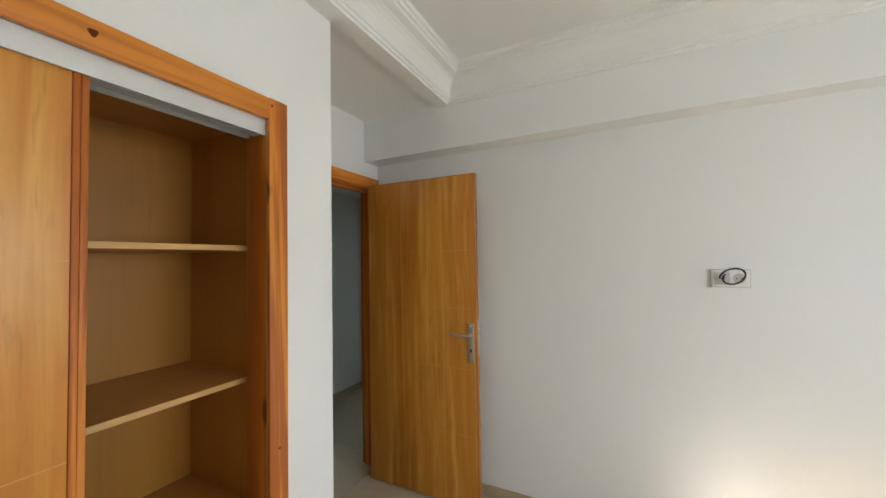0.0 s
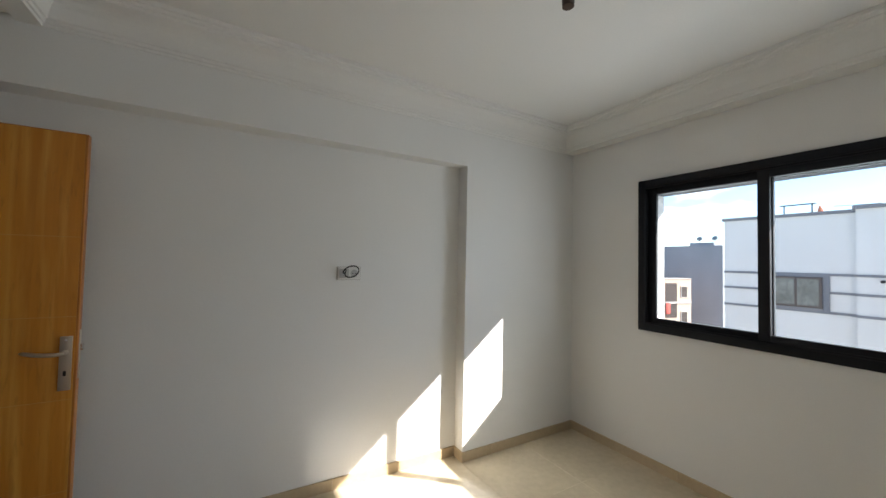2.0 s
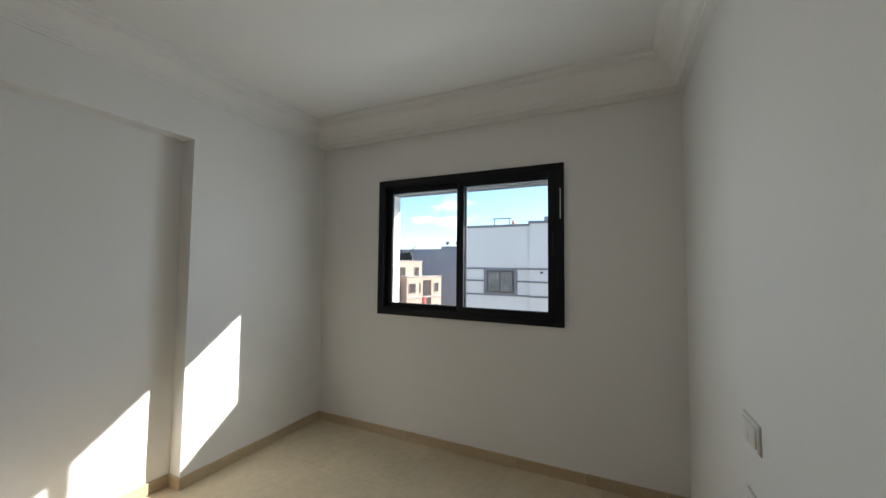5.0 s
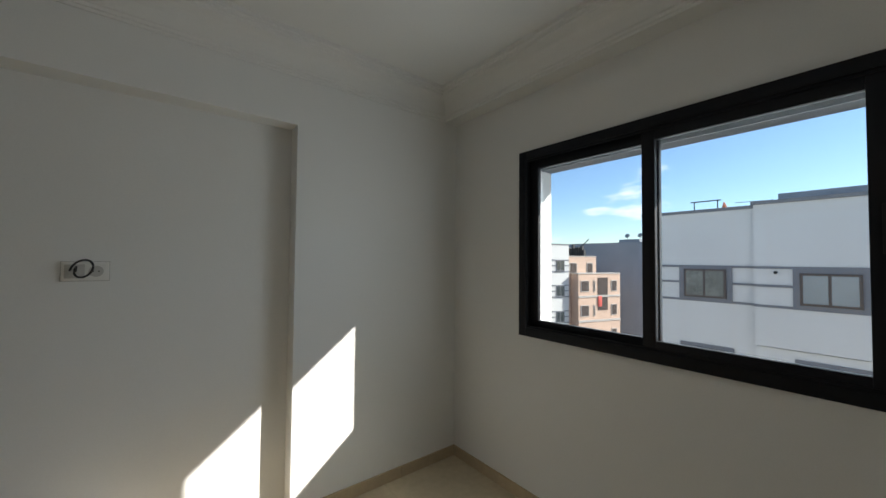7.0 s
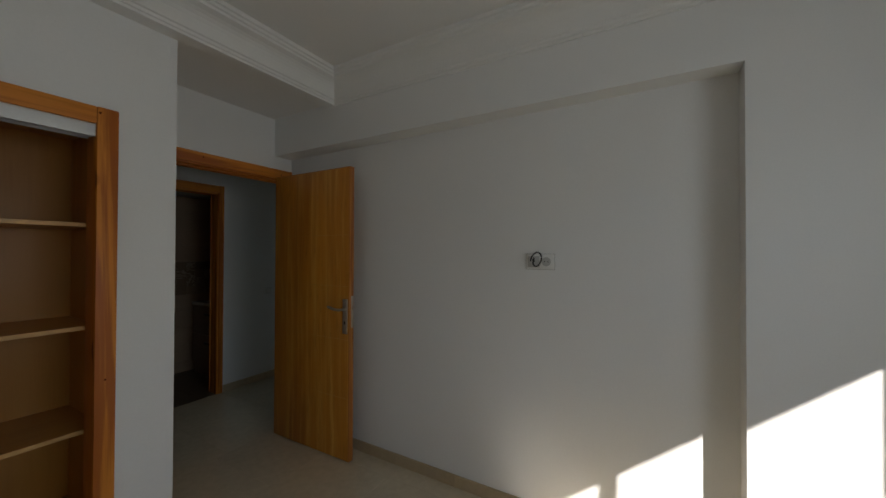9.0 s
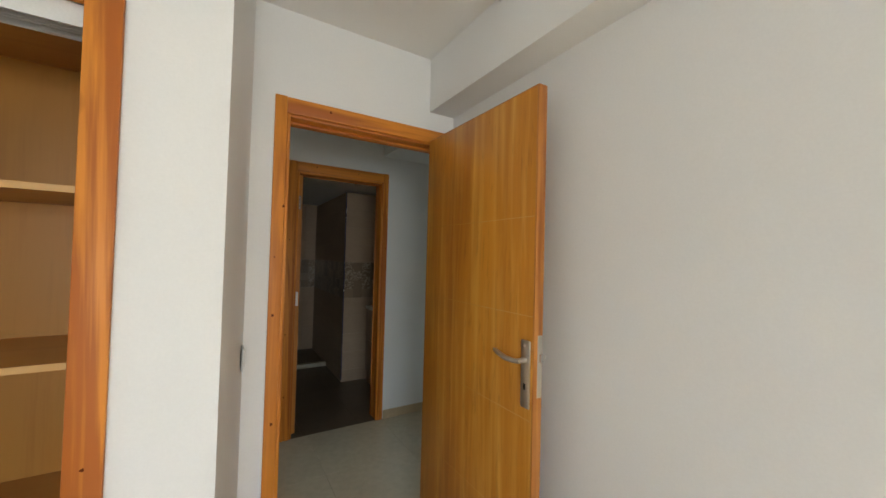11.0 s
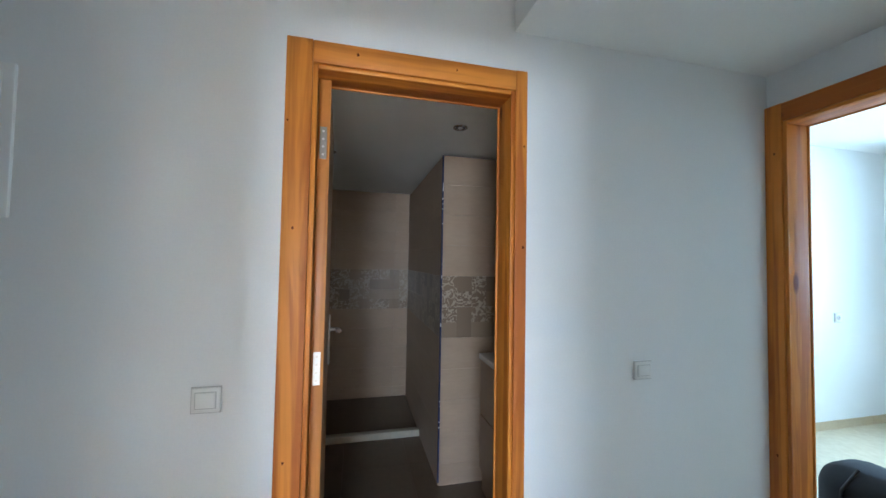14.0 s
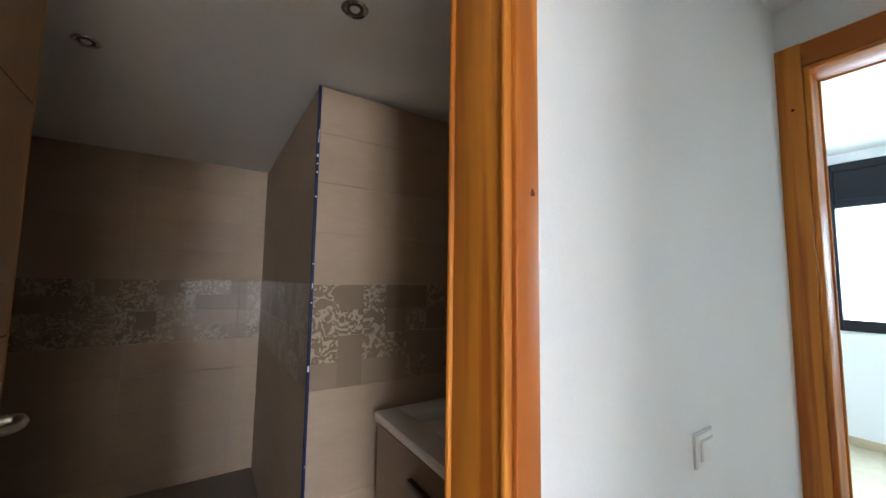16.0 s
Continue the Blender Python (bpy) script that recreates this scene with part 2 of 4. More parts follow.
def patchwork(name, across, size=0.1):
    """Printed tile: small squares of greys and creams, every second one with a light floral figure. across: the axis along the wall."""
    m, n, l, b = nodes_of(name)
    co = n.new("ShaderNodeTexCoord")
    sep = n.new("ShaderNodeSeparateXYZ")
    l.new(co.outputs["Object"], sep.inputs[0])
    com = n.new("ShaderNodeCombineXYZ")
    l.new(sep.outputs[across], com.inputs[0])
    l.new(sep.outputs[2], com.inputs[1])
    sc = n.new("ShaderNodeVectorMath")
    sc.operation = "SCALE"
    sc.inputs["Scale"].default_value = 1 / size
    low = n.new("ShaderNodeVectorMath")
    low.operation = "SUBTRACT"
    low.inputs[1].default_value = (0.0, 0.031, 0.0)
    l.new(com.outputs[0], low.inputs[0])
    l.new(low.outputs[0], sc.inputs[0])
    fl, fr = n.new("ShaderNodeVectorMath"), n.new("ShaderNodeVectorMath")
    fl.operation, fr.operation = "FLOOR", "FRACTION"
    l.new(sc.outputs[0], fl.inputs[0])
    l.new(sc.outputs[0], fr.inputs[0])
    wh = n.new("ShaderNodeTexWhiteNoise")
    wh.noise_dimensions = "2D"
    l.new(fl.outputs[0], wh.inputs["Vector"])
    base = n.new("ShaderNodeValToRGB")
    base.color_ramp.elements[0].color, base.color_ramp.elements[1].color = (0.19, 0.130, 0.085, 1), (0.32, 0.235, 0.155, 1)
    l.new(wh.outputs["Value"], base.inputs["Fac"])
    # a wavy figure round the middle of each square, cut off at random
    no = n.new("ShaderNodeTexNoise")
    no.inputs["Scale"].default_value, no.inputs["Detail"].default_value, no.inputs["Distortion"].default_value = 2.9, 1.0, 1.6
    shift = n.new("ShaderNodeVectorMath")
    shift.operation = "MULTIPLY_ADD"
    shift.inputs[1].default_value = (7.0, 7.0, 7.0)
    l.new(wh.outputs["Color"], shift.inputs[0])
    l.new(fr.outputs[0], shift.inputs[2])
    l.new(shift.outputs[0], no.inputs["Vector"])
    fig = n.new("ShaderNodeMath")
    fig.operation = "GREATER_THAN"
    fig.inputs[1].default_value = 0.53
    l.new(no.outputs["Fac"], fig.inputs[0])
    sep2 = n.new("ShaderNodeSeparateColor")
    l.new(wh.outputs["Color"], sep2.inputs[0])
    some = n.new("ShaderNodeMath")
    some.operation = "GREATER_THAN"
    some.inputs[1].default_value = 0.36
    l.new(sep2.outputs[1], some.inputs[0])
    both = n.new("ShaderNodeMath")
    both.operation = "MULTIPLY"
    l.new(fig.outputs[0], both.inputs[0])
    l.new(some.outputs[0], both.inputs[1])
    mx = n.new("ShaderNodeMix")
    mx.data_type = "RGBA"
    mx.inputs["B"].default_value = (0.42, 0.34, 0.25, 1)
    l.new(both.outputs[0], mx.inputs["Factor"])
    l.new(base.outputs["Color"], mx.inputs["A"])
    l.new(mx.outputs["Result"], b.inputs["Base Color"])
    b.inputs["Roughness"].default_value = 0.3
    return m


def glazing(name, tint=(1, 1, 1), gloss=0.06):
    m, n, l, b = nodes_of(name)
    n.remove(b)
    tr, gl, mx, fr = n.new("ShaderNodeBsdfTransparent"), n.new("ShaderNodeBsdfGlossy"), n.new("ShaderNodeMixShader"), n.new("ShaderNodeFresnel")
    tr.inputs["Color"].default_value = (*tint, 1)
    gl.inputs["Roughness"].default_value = 0.01
    fr.inputs["IOR"].default_value = 1.3
    l.new(fr.outputs[0], mx.inputs["Fac"])
    l.new(tr.outputs[0], mx.inputs[1])
    l.new(gl.outputs[0], mx.inputs[2])
    l.new(mx.outputs[0], n["Material Output"].inputs["Surface"])
    return m


PAINT = surface("wall_paint", (0.83, 0.83, 0.815), 0.75, vary=0.025, coarse=0.9, fine=140, bump=0.12, spec=0.3)
CEIL = surface("ceiling_paint", (0.83, 0.825, 0.805), 0.8, vary=0.02, coarse=0.8, fine=90, bump=0.06, spec=0.25)
PLASTER = surface("cornice_plaster", (0.83, 0.825, 0.80), 0.6, vary=0.02, fine=80, bump=0.05)
TILE = surface("floor_tile", (0.64, 0.545, 0.39), 0.16, vary=0.10, coarse=3.0, fine=25, bump=0.015, random_tone=0.035, spec=1.0)
GROUT = surface("floor_grout", (0.60, 0.51, 0.36), 0.8, vary=0.1, fine=120, bump=0.2)
SKIRT = surface("skirting_tile", (0.50, 0.39, 0.25), 0.3, vary=0.08, coarse=4, fine=40, bump=0.03, random_tone=0.06)
PINE_V = wood("pine_upright", (0.43, 0.112, 0.008), (0.70, 0.246, 0.026), 2, 1.0, True, 0.55, 0.8, 0.04, 0.26, 0.15)
PINE_C = wood("pine_clear", (0.34, 0.105, 0.015), (0.56, 0.215, 0.04), 2, 1.0, False)
PINE_Y = wood("pine_along_wall", (0.43, 0.112, 0.008), (0.70, 0.246, 0.026), 1, 1.0, True, 0.55, 0.8, 0.04, 0.26, 0.15)
PINE_X = wood("pine_along_hall", (0.43, 0.112, 0.008), (0.70, 0.246, 0.026), 0, 1.0, True, 0.55, 0.8, 0.04, 0.26, 0.15)
VENEER = veneer("door_veneer", (0.46, 0.152, 0.009), (0.66, 0.266, 0.024), (0.79, 0.43, 0.085))
CARCASS = wood("wardrobe_board", (0.40, 0.150, 0.017), (0.51, 0.222, 0.033), 2, 1.3, False, 0.45, 0.12, 0.1)
SHELFW = wood("wardrobe_shelf_board", (0.39, 0.160, 0.028), (0.51, 0.24, 0.055), 1, 1.3, False, 0.45, 0.12, 0.1)
EDGE = wood("shelf_edge", (0.50, 0.26, 0.08), (0.64, 0.37, 0.13), 1, 1.0, False, 0.45, 0.12, 0.1)
BATHDOOR = wood("bath_door_veneer", (0.36, 0.165, 0.05), (0.47, 0.24, 0.085), 2, 0.7, False, 0.35, 0.14, 0.3)
GROOVE = surface("groove_wood", (0.62, 0.34, 0.095), 0.6, vary=0.1)
KNOT = surface("wood_knot", (0.13, 0.026, 0.004), 0.75, vary=0.4, coarse=60, fine=200, spec=0.15)
GROOVEF = surface("groove_faint", (0.56, 0.28, 0.06), 0.6, vary=0.12)
GROOVED = surface("groove_dark", (0.10, 0.05, 0.02), 0.6, vary=0.1)
BLACK = surface("anthracite_aluminium", (0.009, 0.010, 0.014), 0.6, 0.0, vary=0.1, fine=200, bump=0.05, spec=0.25)
RUBBER = surface("rubber_seal", (0.012, 0.012, 0.013), 0.7, vary=0.1)
STEEL = surface("brushed_nickel", (0.62, 0.58, 0.52), 0.28, 1.0, vary=0.06, fine=150, bump=0.05)
OLDSTEEL = surface("dull_steel", (0.30, 0.27, 0.23), 0.45, 0.6, vary=0.1)
CHROME = surface("chrome", (0.8, 0.8, 0.8), 0.12, 1.0, vary=0.03, bump=0)
ALU = surface("aluminium_track", (0.70, 0.71, 0.70), 0.4, 0.5, vary=0.05, fine=200, bump=0.03)
# darker copy of the track's aluminium, with the groove's shade in its colour
ALU_SHADE = surface("aluminium_track_shaded", (0.22, 0.24, 0.27), 0.5, 0.5, vary=0.05)
PLASTIC = surface("white_plastic", (0.80, 0.79, 0.76), 0.3, vary=0.02, bump=0.02)
# grey for blank modules, and for shade painted round plates, in gaps and wells
PLASTICG = surface("grey_plastic_and_shade", (0.52, 0.51, 0.49), 0.35, vary=0.04, bump=0.02)
CABLE = surface("black_cable", (0.010, 0.010, 0.011), 0.4, vary=0.1)
BROWN = surface("brown_bakelite", (0.05, 0.022, 0.012), 0.35, vary=0.1)
WTILE = surface("bath_wall_tile", (0.40, 0.285, 0.190), 0.5, vary=0.07, coarse=3, fine=18, bump=0.02, random_tone=0.04, stretch=(1, 1, 4))
WGROUT = surface("bath_grout", (0.42, 0.37, 0.30), 0.8, vary=0.08)
BFLOOR = surface("bath_floor_tile", (0.15, 0.108, 0.07), 0.35, vary=0.12, coarse=3, fine=30, bump=0.04, random_tone=0.05)
KERB = surface("kerb_marble", (0.48, 0.43, 0.33), 0.4, vary=0.1, coarse=6, fine=30)
TAPE = surface("blue_tape", (0.003, 0.010, 0.06), 0.5, vary=0.2, coarse=20, fine=60)
FLECK = surface("white_grout_residue", (0.75, 0.74, 0.72), 0.7, vary=0.1)
CERAMIC = surface("white_ceramic", (0.80, 0.78, 0.74), 0.12, vary=0.02, bump=0)
VANITY = wood("vanity_board", (0.24, 0.15, 0.09), (0.34, 0.22, 0.14), 0, 0.9, False, 0.4, 0.2, 0.1)
FABRIC = surface("black_fabric", (0.007, 0.007, 0.009), 0.85, vary=0.25, fine=300, bump=0.3)
GLASS = glazing("window_glass", (0.96, 0.98, 0.985))
BAND_Y = patchwork("deco_tile_front", 1)
BAND_X = patchwork("deco_tile_side", 0)
RENDER_W = surface("white_render", (0.58, 0.575, 0.56), 0.85, vary=0.06, coarse=0.6, fine=25, bump=0.15)
RENDER_G = surface("grey_band_paint", (0.17, 0.175, 0.19), 0.8, vary=0.1, coarse=1.5, fine=30)
RENDER_D = surface("bare_grey_block", (0.25, 0.27, 0.30), 0.9, vary=0.2, coarse=0.8, fine=6, bump=0.3)
BRICK = surface("hollow_brick", (0.55, 0.39, 0.30), 0.9, vary=0.16, coarse=1.0, fine=9, bump=0.3, stretch=(1, 1, 3))
CONCRETE = surface("concrete", (0.42, 0.39, 0.36), 0.9, vary=0.15, coarse=1.5, fine=20, bump=0.2)
DARKGLASS = surface("far_window_glass", (0.035, 0.045, 0.05), 0.08, vary=0.2, bump=0)
PALEGLASS = surface("pale_far_glass", (0.20, 0.23, 0.24), 0.1, vary=0.15, bump=0)
BROWNF = surface("brown_window_frame", (0.06, 0.045, 0.040), 0.5, vary=0.1)
FILM = surface("plastic_film", (0.11, 0.12, 0.11), 0.25, vary=0.45, coarse=2.5, fine=14, bump=0.5)
# dark colour that stands for the shade inside open holes
HOLE_SHADE = surface("opening_shade", (0.06, 0.045, 0.04), 0.9, vary=0.2)
ORANGE = surface("faded_orange_cloth", (0.62, 0.22, 0.12), 0.9, vary=0.15)
REDCLOTH = surface("red_cloth", (0.55, 0.10, 0.08), 0.9, vary=0.15)
DUST = surface("street_ground", (0.22, 0.19, 0.16), 0.95, vary=0.25, coarse=0.2, fine=3, bump=0.3)


# ---------------------------------------------------------------- building helpers
def bx(bm, lo, hi, bev=0.0, seg=2):
    """A box from corner to corner, its edges rounded by bev."""
    lo, hi = [min(a, b) for a, b in zip(lo, hi)], [max(a, b) for a, b in zip(lo, hi)]
    v = [bm.verts.new((x, y, z)) for x in (lo[0], hi[0]) for y in (lo[1], hi[1]) for z in (lo[2], hi[2])]
    fs = [bm.faces.new([v[i] for i in q]) for q in ((0, 1, 3, 2), (4, 6, 7, 5), (0, 4, 5, 1), (2, 3, 7, 6), (0, 2, 6, 4), (1, 5, 7, 3))]
    if bev:
        es = list({e for f in fs for e in f.edges})
        bmesh.ops.bevel(bm, geom=es, offset=bev, segments=seg, affect="EDGES", profile=0.5)
    return bm


def rod(bm, p, q, r, r2=None, seg=16):
    """A round bar from p to q."""
    p, q = Vector(p), Vector(q)
    m = Matrix.Translation((p + q) / 2) @ (q - p).to_track_quat("Z", "Y").to_matrix().to_4x4()
    bmesh.ops.create_cone(bm, cap_ends=True, segments=seg, radius1=r, radius2=r if r2 is None else r2, depth=(q - p).length, matrix=m)
    return bm


def tube(bm, pts, radii, seg=12, flat=1.0):
    """A swept round section through pts; flat squeezes it in z."""
    rings = []
    pts = [Vector(p) for p in pts]
    for i, p in enumerate(pts):
        d = (pts[min(i + 1, len(pts) - 1)] - pts[max(i - 1, 0)]).normalized()
        a = d.cross(Vector((0, 0, 1)))
        a = a.normalized() if a.length > 1e-4 else Vector((1, 0, 0))
        b = a.cross(d)
        rings.append([bm.verts.new(p + radii[i] * (math.cos(k) * a + flat * math.sin(k) * b)) for k in (2 * math.pi * j / seg for j in range(seg))])
    for r0, r1 in zip(rings, rings[1:]):
        for j in range(seg):
            bm.faces.new((r0[j], r0[(j + 1) % seg], r1[(j + 1) % seg], r1[j]))
    bm.faces.new(rings[0][::-1])
    bm.faces.new(rings[-1])
    return bm


def smooth_data(me, angle=40):
    me.polygons.foreach_set("use_smooth", [True] * len(me.polygons))
    me.set_sharp_from_angle(angle=radians(angle))


def part(name, bm, material, parent=None, label="", smooth=False):
    bmesh.ops.recalc_face_normals(bm, faces=bm.faces)
    me = bpy.data.meshes.new(name)
    bm.to_mesh(me)
    bm.free()
    me.materials.append(material)
    if smooth:
        smooth_data(me)
    ob = new(name, me)
    if parent is not None:
        ob.parent = parent
        ob.matrix_parent_inverse = parent.matrix_basis.inverted()
    if label:
        tagged(ob, label)
    return ob


def boxed(name, lo, hi, material, parent=None, bev=0.0, label=""):
    return part(name, bx(bmesh.new(), lo, hi, bev), material, parent, label, smooth=bev > 0)


def setting(name, boxes, material, label, category):
    bm = bmesh.new()
    for lo, hi in boxes:
        bx(bm, lo, hi)
    return tagged(part(name, bm, material), label, category, kind="structure")


def thing(name, at, label, category, group="", kind=""):
    ob = new(name)
    ob.empty_display_size = 0.1
    ob.matrix_basis = Matrix.Translation(at)
    return tagged(ob, label, category, group, kind)


# ---------------------------------------------------------------- plan (metres)
WX = -3.582            # wardrobe wall
DX0, DX1 = -4.182, -4.302  # bedroom door wall
SY = -2.88            # south wall
NY, NYC = 0.16, 0.115   # recessed part of the north wall, at the door and at the column
CZ = 2.70             # bedroom ceiling
AY = -0.968           # side wall of the entrance recess
AZ = 2.535            # lower ceiling of the entrance recess
HX0, HX1 = -5.372, -5.492  # bathroom wall
HN0, HN1 = 1.44, 1.56    # hall's north wall
BZ = 2.14             # bathroom ceiling
BX = -7.95            # shower's back wall
COLX, COLY = -6.437, 0.200
OY, OX = 4.56, -6.5   # other room
OZ = 2.53

# bedroom
WIN = (-2.09, -0.69, 1.055, 2.10)
setting("wall_east", [((0, SY - 0.2, -0.2), (0.25, WIN[0], 2.9)), ((0, WIN[1], -0.2), (0.25, 0.34, 2.9)), ((0, WIN[0], -0.2), (0.25, WIN[1], WIN[2])), ((0, WIN[0], WIN[3]), (0.25, WIN[1], 2.9))],
        PAINT, "white painted bedroom wall with a window", "wall")


def recess_y(x):
    """The recess grows a little shallower from the door to the column."""
    return NY + (NYC - NY) * (x - DX0) / (-1.19 - DX0)


bm = bmesh.new()
bx(bm, (-1.19, 0, 0), (0, 0.34, 2.236))
bx(bm, (DX0, 0, 2.236), (0, 0.34, 2.9))
vs = [bm.verts.new((x, y, z)) for z in (0.0, 2.236) for x, y in ((DX0, NY), (-1.19, NYC), (-1.19, 0.34), (DX0, 0.34))]
for q in ((0, 3, 2, 1), (4, 5, 6, 7), (0, 1, 5, 4), (1, 2, 6, 5), (2, 3, 7, 6), (3, 0, 4, 7)):
    bm.faces.new([vs[i] for i in q])
tagged(part("wall_north", bm, PAINT), "white painted wall with a shallow recess under a beam", "wall", kind="structure")
setting("wall_south", [((-4.3, SY - 0.2, 0), (0, SY, 2.9))], PAINT, "plain white painted bedroom wall", "wall")
WL, WR, WT = -2.62, -1.268, 2.002
setting("wall_west", [((WX - 0.1, SY, 0), (WX, WL, 2.9)), ((WX - 0.1, WR, 0), (WX, -1.14, 2.9)), ((WX - 0.1, WL, WT), (WX, WR, 2.9)), ((DX0, SY, 0), (DX0 + 0.03, -1.1, 2.9))],
        PAINT, "white painted wall around the built-in wardrobe", "wall")
bm = bmesh.new()
for z in (0.0, 2.9):
    for p in ((WX, AY), (DX0, -0.885), (DX0, -1.14), (WX, -1.14)):
        bm.verts.new((*p, z))
bm.verts.ensure_lookup_table()
for q in ((0, 1, 2, 3), (7, 6, 5, 4), (0, 4, 5, 1), (1, 5, 6, 2), (2, 6, 7, 3), (3, 7, 4, 0)):
    bm.faces.new([bm.verts[i] for i in q])
tagged(part("wall_recess", bm, PAINT), "white painted side wall of the entrance recess", "wall", kind="structure")
FD = (-0.733, 0.122, 2.045)
setting("wall_door", [((DX1, -2.4, 0), (DX0, FD[0] - 0.02, 2.9)), ((DX1, FD[1] + 0.02, 0), (DX0, HN1, 2.9)), ((DX1, FD[0] - 0.02, FD[2] + 0.02), (DX0, FD[1] + 0.02, 2.9))],
        PAINT, "white painted wall with the bedroom doorway", "wall")
setting("ceiling_bedroom", [((WX, SY, CZ), (0, 0, 2.9))], CEIL, "flat white painted bedroom ceiling", "ceiling")
setting("ceiling_entry", [((DX0, AY, AZ), (WX - 0.0, 0, 2.9))], CEIL, "lowered white ceiling over the entrance recess", "ceiling")

# cornice: profile as distance from the wall and height
COVE = [(0.0, 2.512), (0.085, 2.512), (0.087, 2.524), (0.095, 2.527), (0.097, 2.540), (0.106, 2.545), (0.108, 2.556)]
COVE += [(0.112 + 0.075 * (1 - math.cos(a)), 2.56 + 0.085 * math.sin(a)) for a in (0.2, 0.45, 0.7, 0.95, 1.2, 1.5)]
COVE += [(0.192, 2.648), (0.194, 2.660), (0.206, 2.664), (0.208, 2.676), (0.220, 2.680), (0.222, CZ + 0.002)]
bm = bmesh.new()
rings = []
for d, z in COVE:
    rings.append([bm.verts.new(p) for p in ((WX + d, SY + max(d - 0.04, 0), z), (-d - 0.03 * (d > 0), SY + max(d - 0.04, 0), z), (-d - 0.03 * (d > 0), -max(d - 0.075, 0), z), (WX + d, -max(d - 0.075, 0), z))])
for r0, r1 in zip(rings, rings[1:]):
    for k in range(4):
        bm.faces.new((r0[k], r0[(k + 1) % 4], r1[(k + 1) % 4], r1[k]))
tagged(part("cornice_trim", bm, PLASTER), "white moulded plaster cornice round the ceiling", "cornice", kind="structure")


# ---------------------------------------------------------------- floors and skirting
setting("floor_slab", [((-8.2, -3.2, -0.25), (0.0, 4.9, -0.012))], GROUT, "cement bed under the floor tiles", "floor")


def tile_mesh(name, sx, sy, sz, material):
    bm = bx(bmesh.new(), (0, 0, 0), (sx, sy, sz))
    top = [e for e in bm.edges if all(v.co.z > sz - 1e-5 for v in e.verts)]
    bmesh.ops.bevel(bm, geom=top, offset=0.0006, segments=1, affect="EDGES")
    bmesh.ops.recalc_face_normals(bm, faces=bm.faces)
    me = bpy.data.meshes.new(name)
    bm.to_mesh(me)
    bm.free()
    me.materials.append(material)
    return me


def floor_tiles(parent, x0, y0, x1, y1, size, material, gap=0.0008):
    """Square tiles from x1, y1 backwards, cut at the far walls."""
    made = {}
    x = x1
    while x > x0 + 0.01:
        y = y1
        sx = min(size, x - x0)
        while y > y0 + 0.01:
            sy = min(size, y - y0)
            key = (round(sx, 3), round(sy, 3))
            if key not in made:
                made[key] = tile_mesh("tile", sx - gap, sy - gap, 0.012, material)
            o = new("tile", made[key])
            o.parent = parent
            o.location = (x - sx, y - sy, -0.012)
            y -= size
        x -= size


floor_bed = thing("floor_bedroom", (0, 0, 0), "glossy beige square tiles on the bedroom floor", "floor", kind="structure")
floor_hall = thing("floor_hall", (0, 0, 0), "glossy beige square tiles on the hall floor", "floor", kind="structure")
floor_other = thing("floor_other_room", (0, 0, 0), "glossy beige square tiles in the bright room", "floor", kind="structure")
floor_bath = thing("floor_bathroom", (0, 0, 0), "brownish stone tiles on the bathroom floor", "floor", kind="structure")


def skirting(parent, a, b, normal, length=0.45, h=0.072, t=0.011):
    """Skirting tiles along the wall line from a to b (x, y), proud towards normal."""
    a, b, nrm = Vector(a), Vector(b), Vector(normal)
    total = (b - a).length
    d = (b - a).normalized()
    s, made = 0.0, {}
    while s < total - 0.005:
        ln = min(length, total - s)
        key = round(ln, 3)
        if key not in made:
            bm = bx(bmesh.new(), (0, 0, 0), (ln - 0.002, t, h))
            es = [e for e in bm.edges if all(v.co.z > h - 1e-5 and v.co.y > t - 1e-5 for v in e.verts)]
            bmesh.ops.bevel(bm, geom=es, offset=0.003, segments=1, affect="EDGES")
            bmesh.ops.recalc_face_normals(bm, faces=bm.faces)
            me = bpy.data.meshes.new("skirting_tile")
            bm.to_mesh(me)
            bm.free()
            me.materials.append(SKIRT)
            made[key] = me
        o = new("skirting_tile", made[key])
        o.parent = parent
        o.matrix_basis = Matrix(((d.x, nrm.x, 0, a.x + d.x * s), (d.y, nrm.y, 0, a.y + d.y * s), (0, 0, 1, 0), (0, 0, 0, 1)))
        s += length


skirt_bed = thing("baseboard_bedroom", (0, 0, 0), "beige tile skirting along the bedroom walls", "baseboard", kind="structure")
skirt_hall = thing("baseboard_hall", (0, 0, 0), "beige tile skirting along the hall walls", "baseboard", kind="structure")
skirt_other = thing("baseboard_other_room", (0, 0, 0), "beige tile skirting in the bright room", "baseboard", kind="structure")


# ---------------------------------------------------------------- hall, other room, bathroom shells
BF = (-0.490, 0.196, 2.045)
OF = (-5.297, -4.51, 2.045)
setting("wall_bathroom", [((HX1, -2.4, 0), (HX0, BF[0] - 0.02, 2.9)), ((HX1, BF[1] + 0.02, 0), (HX0, HN1, 2.9)), ((HX1, BF[0] - 0.02, BF[2] + 0.02), (HX0, BF[1] + 0.02, 2.9))],
        PAINT, "white painted hall wall with the bathroom doorway", "wall")
setting("wall_hall_north", [((HX0, HN0, 0), (OF[0] - 0.02, HN1, 2.9)), ((OF[1] + 0.02, HN0, 0), (DX1, HN1, 2.9)), ((OF[0] - 0.02, HN0, OF[2] + 0.02), (OF[1] + 0.02, HN1, 2.9))],
        PAINT, "white painted hall wall with a doorway to a bright room", "wall")
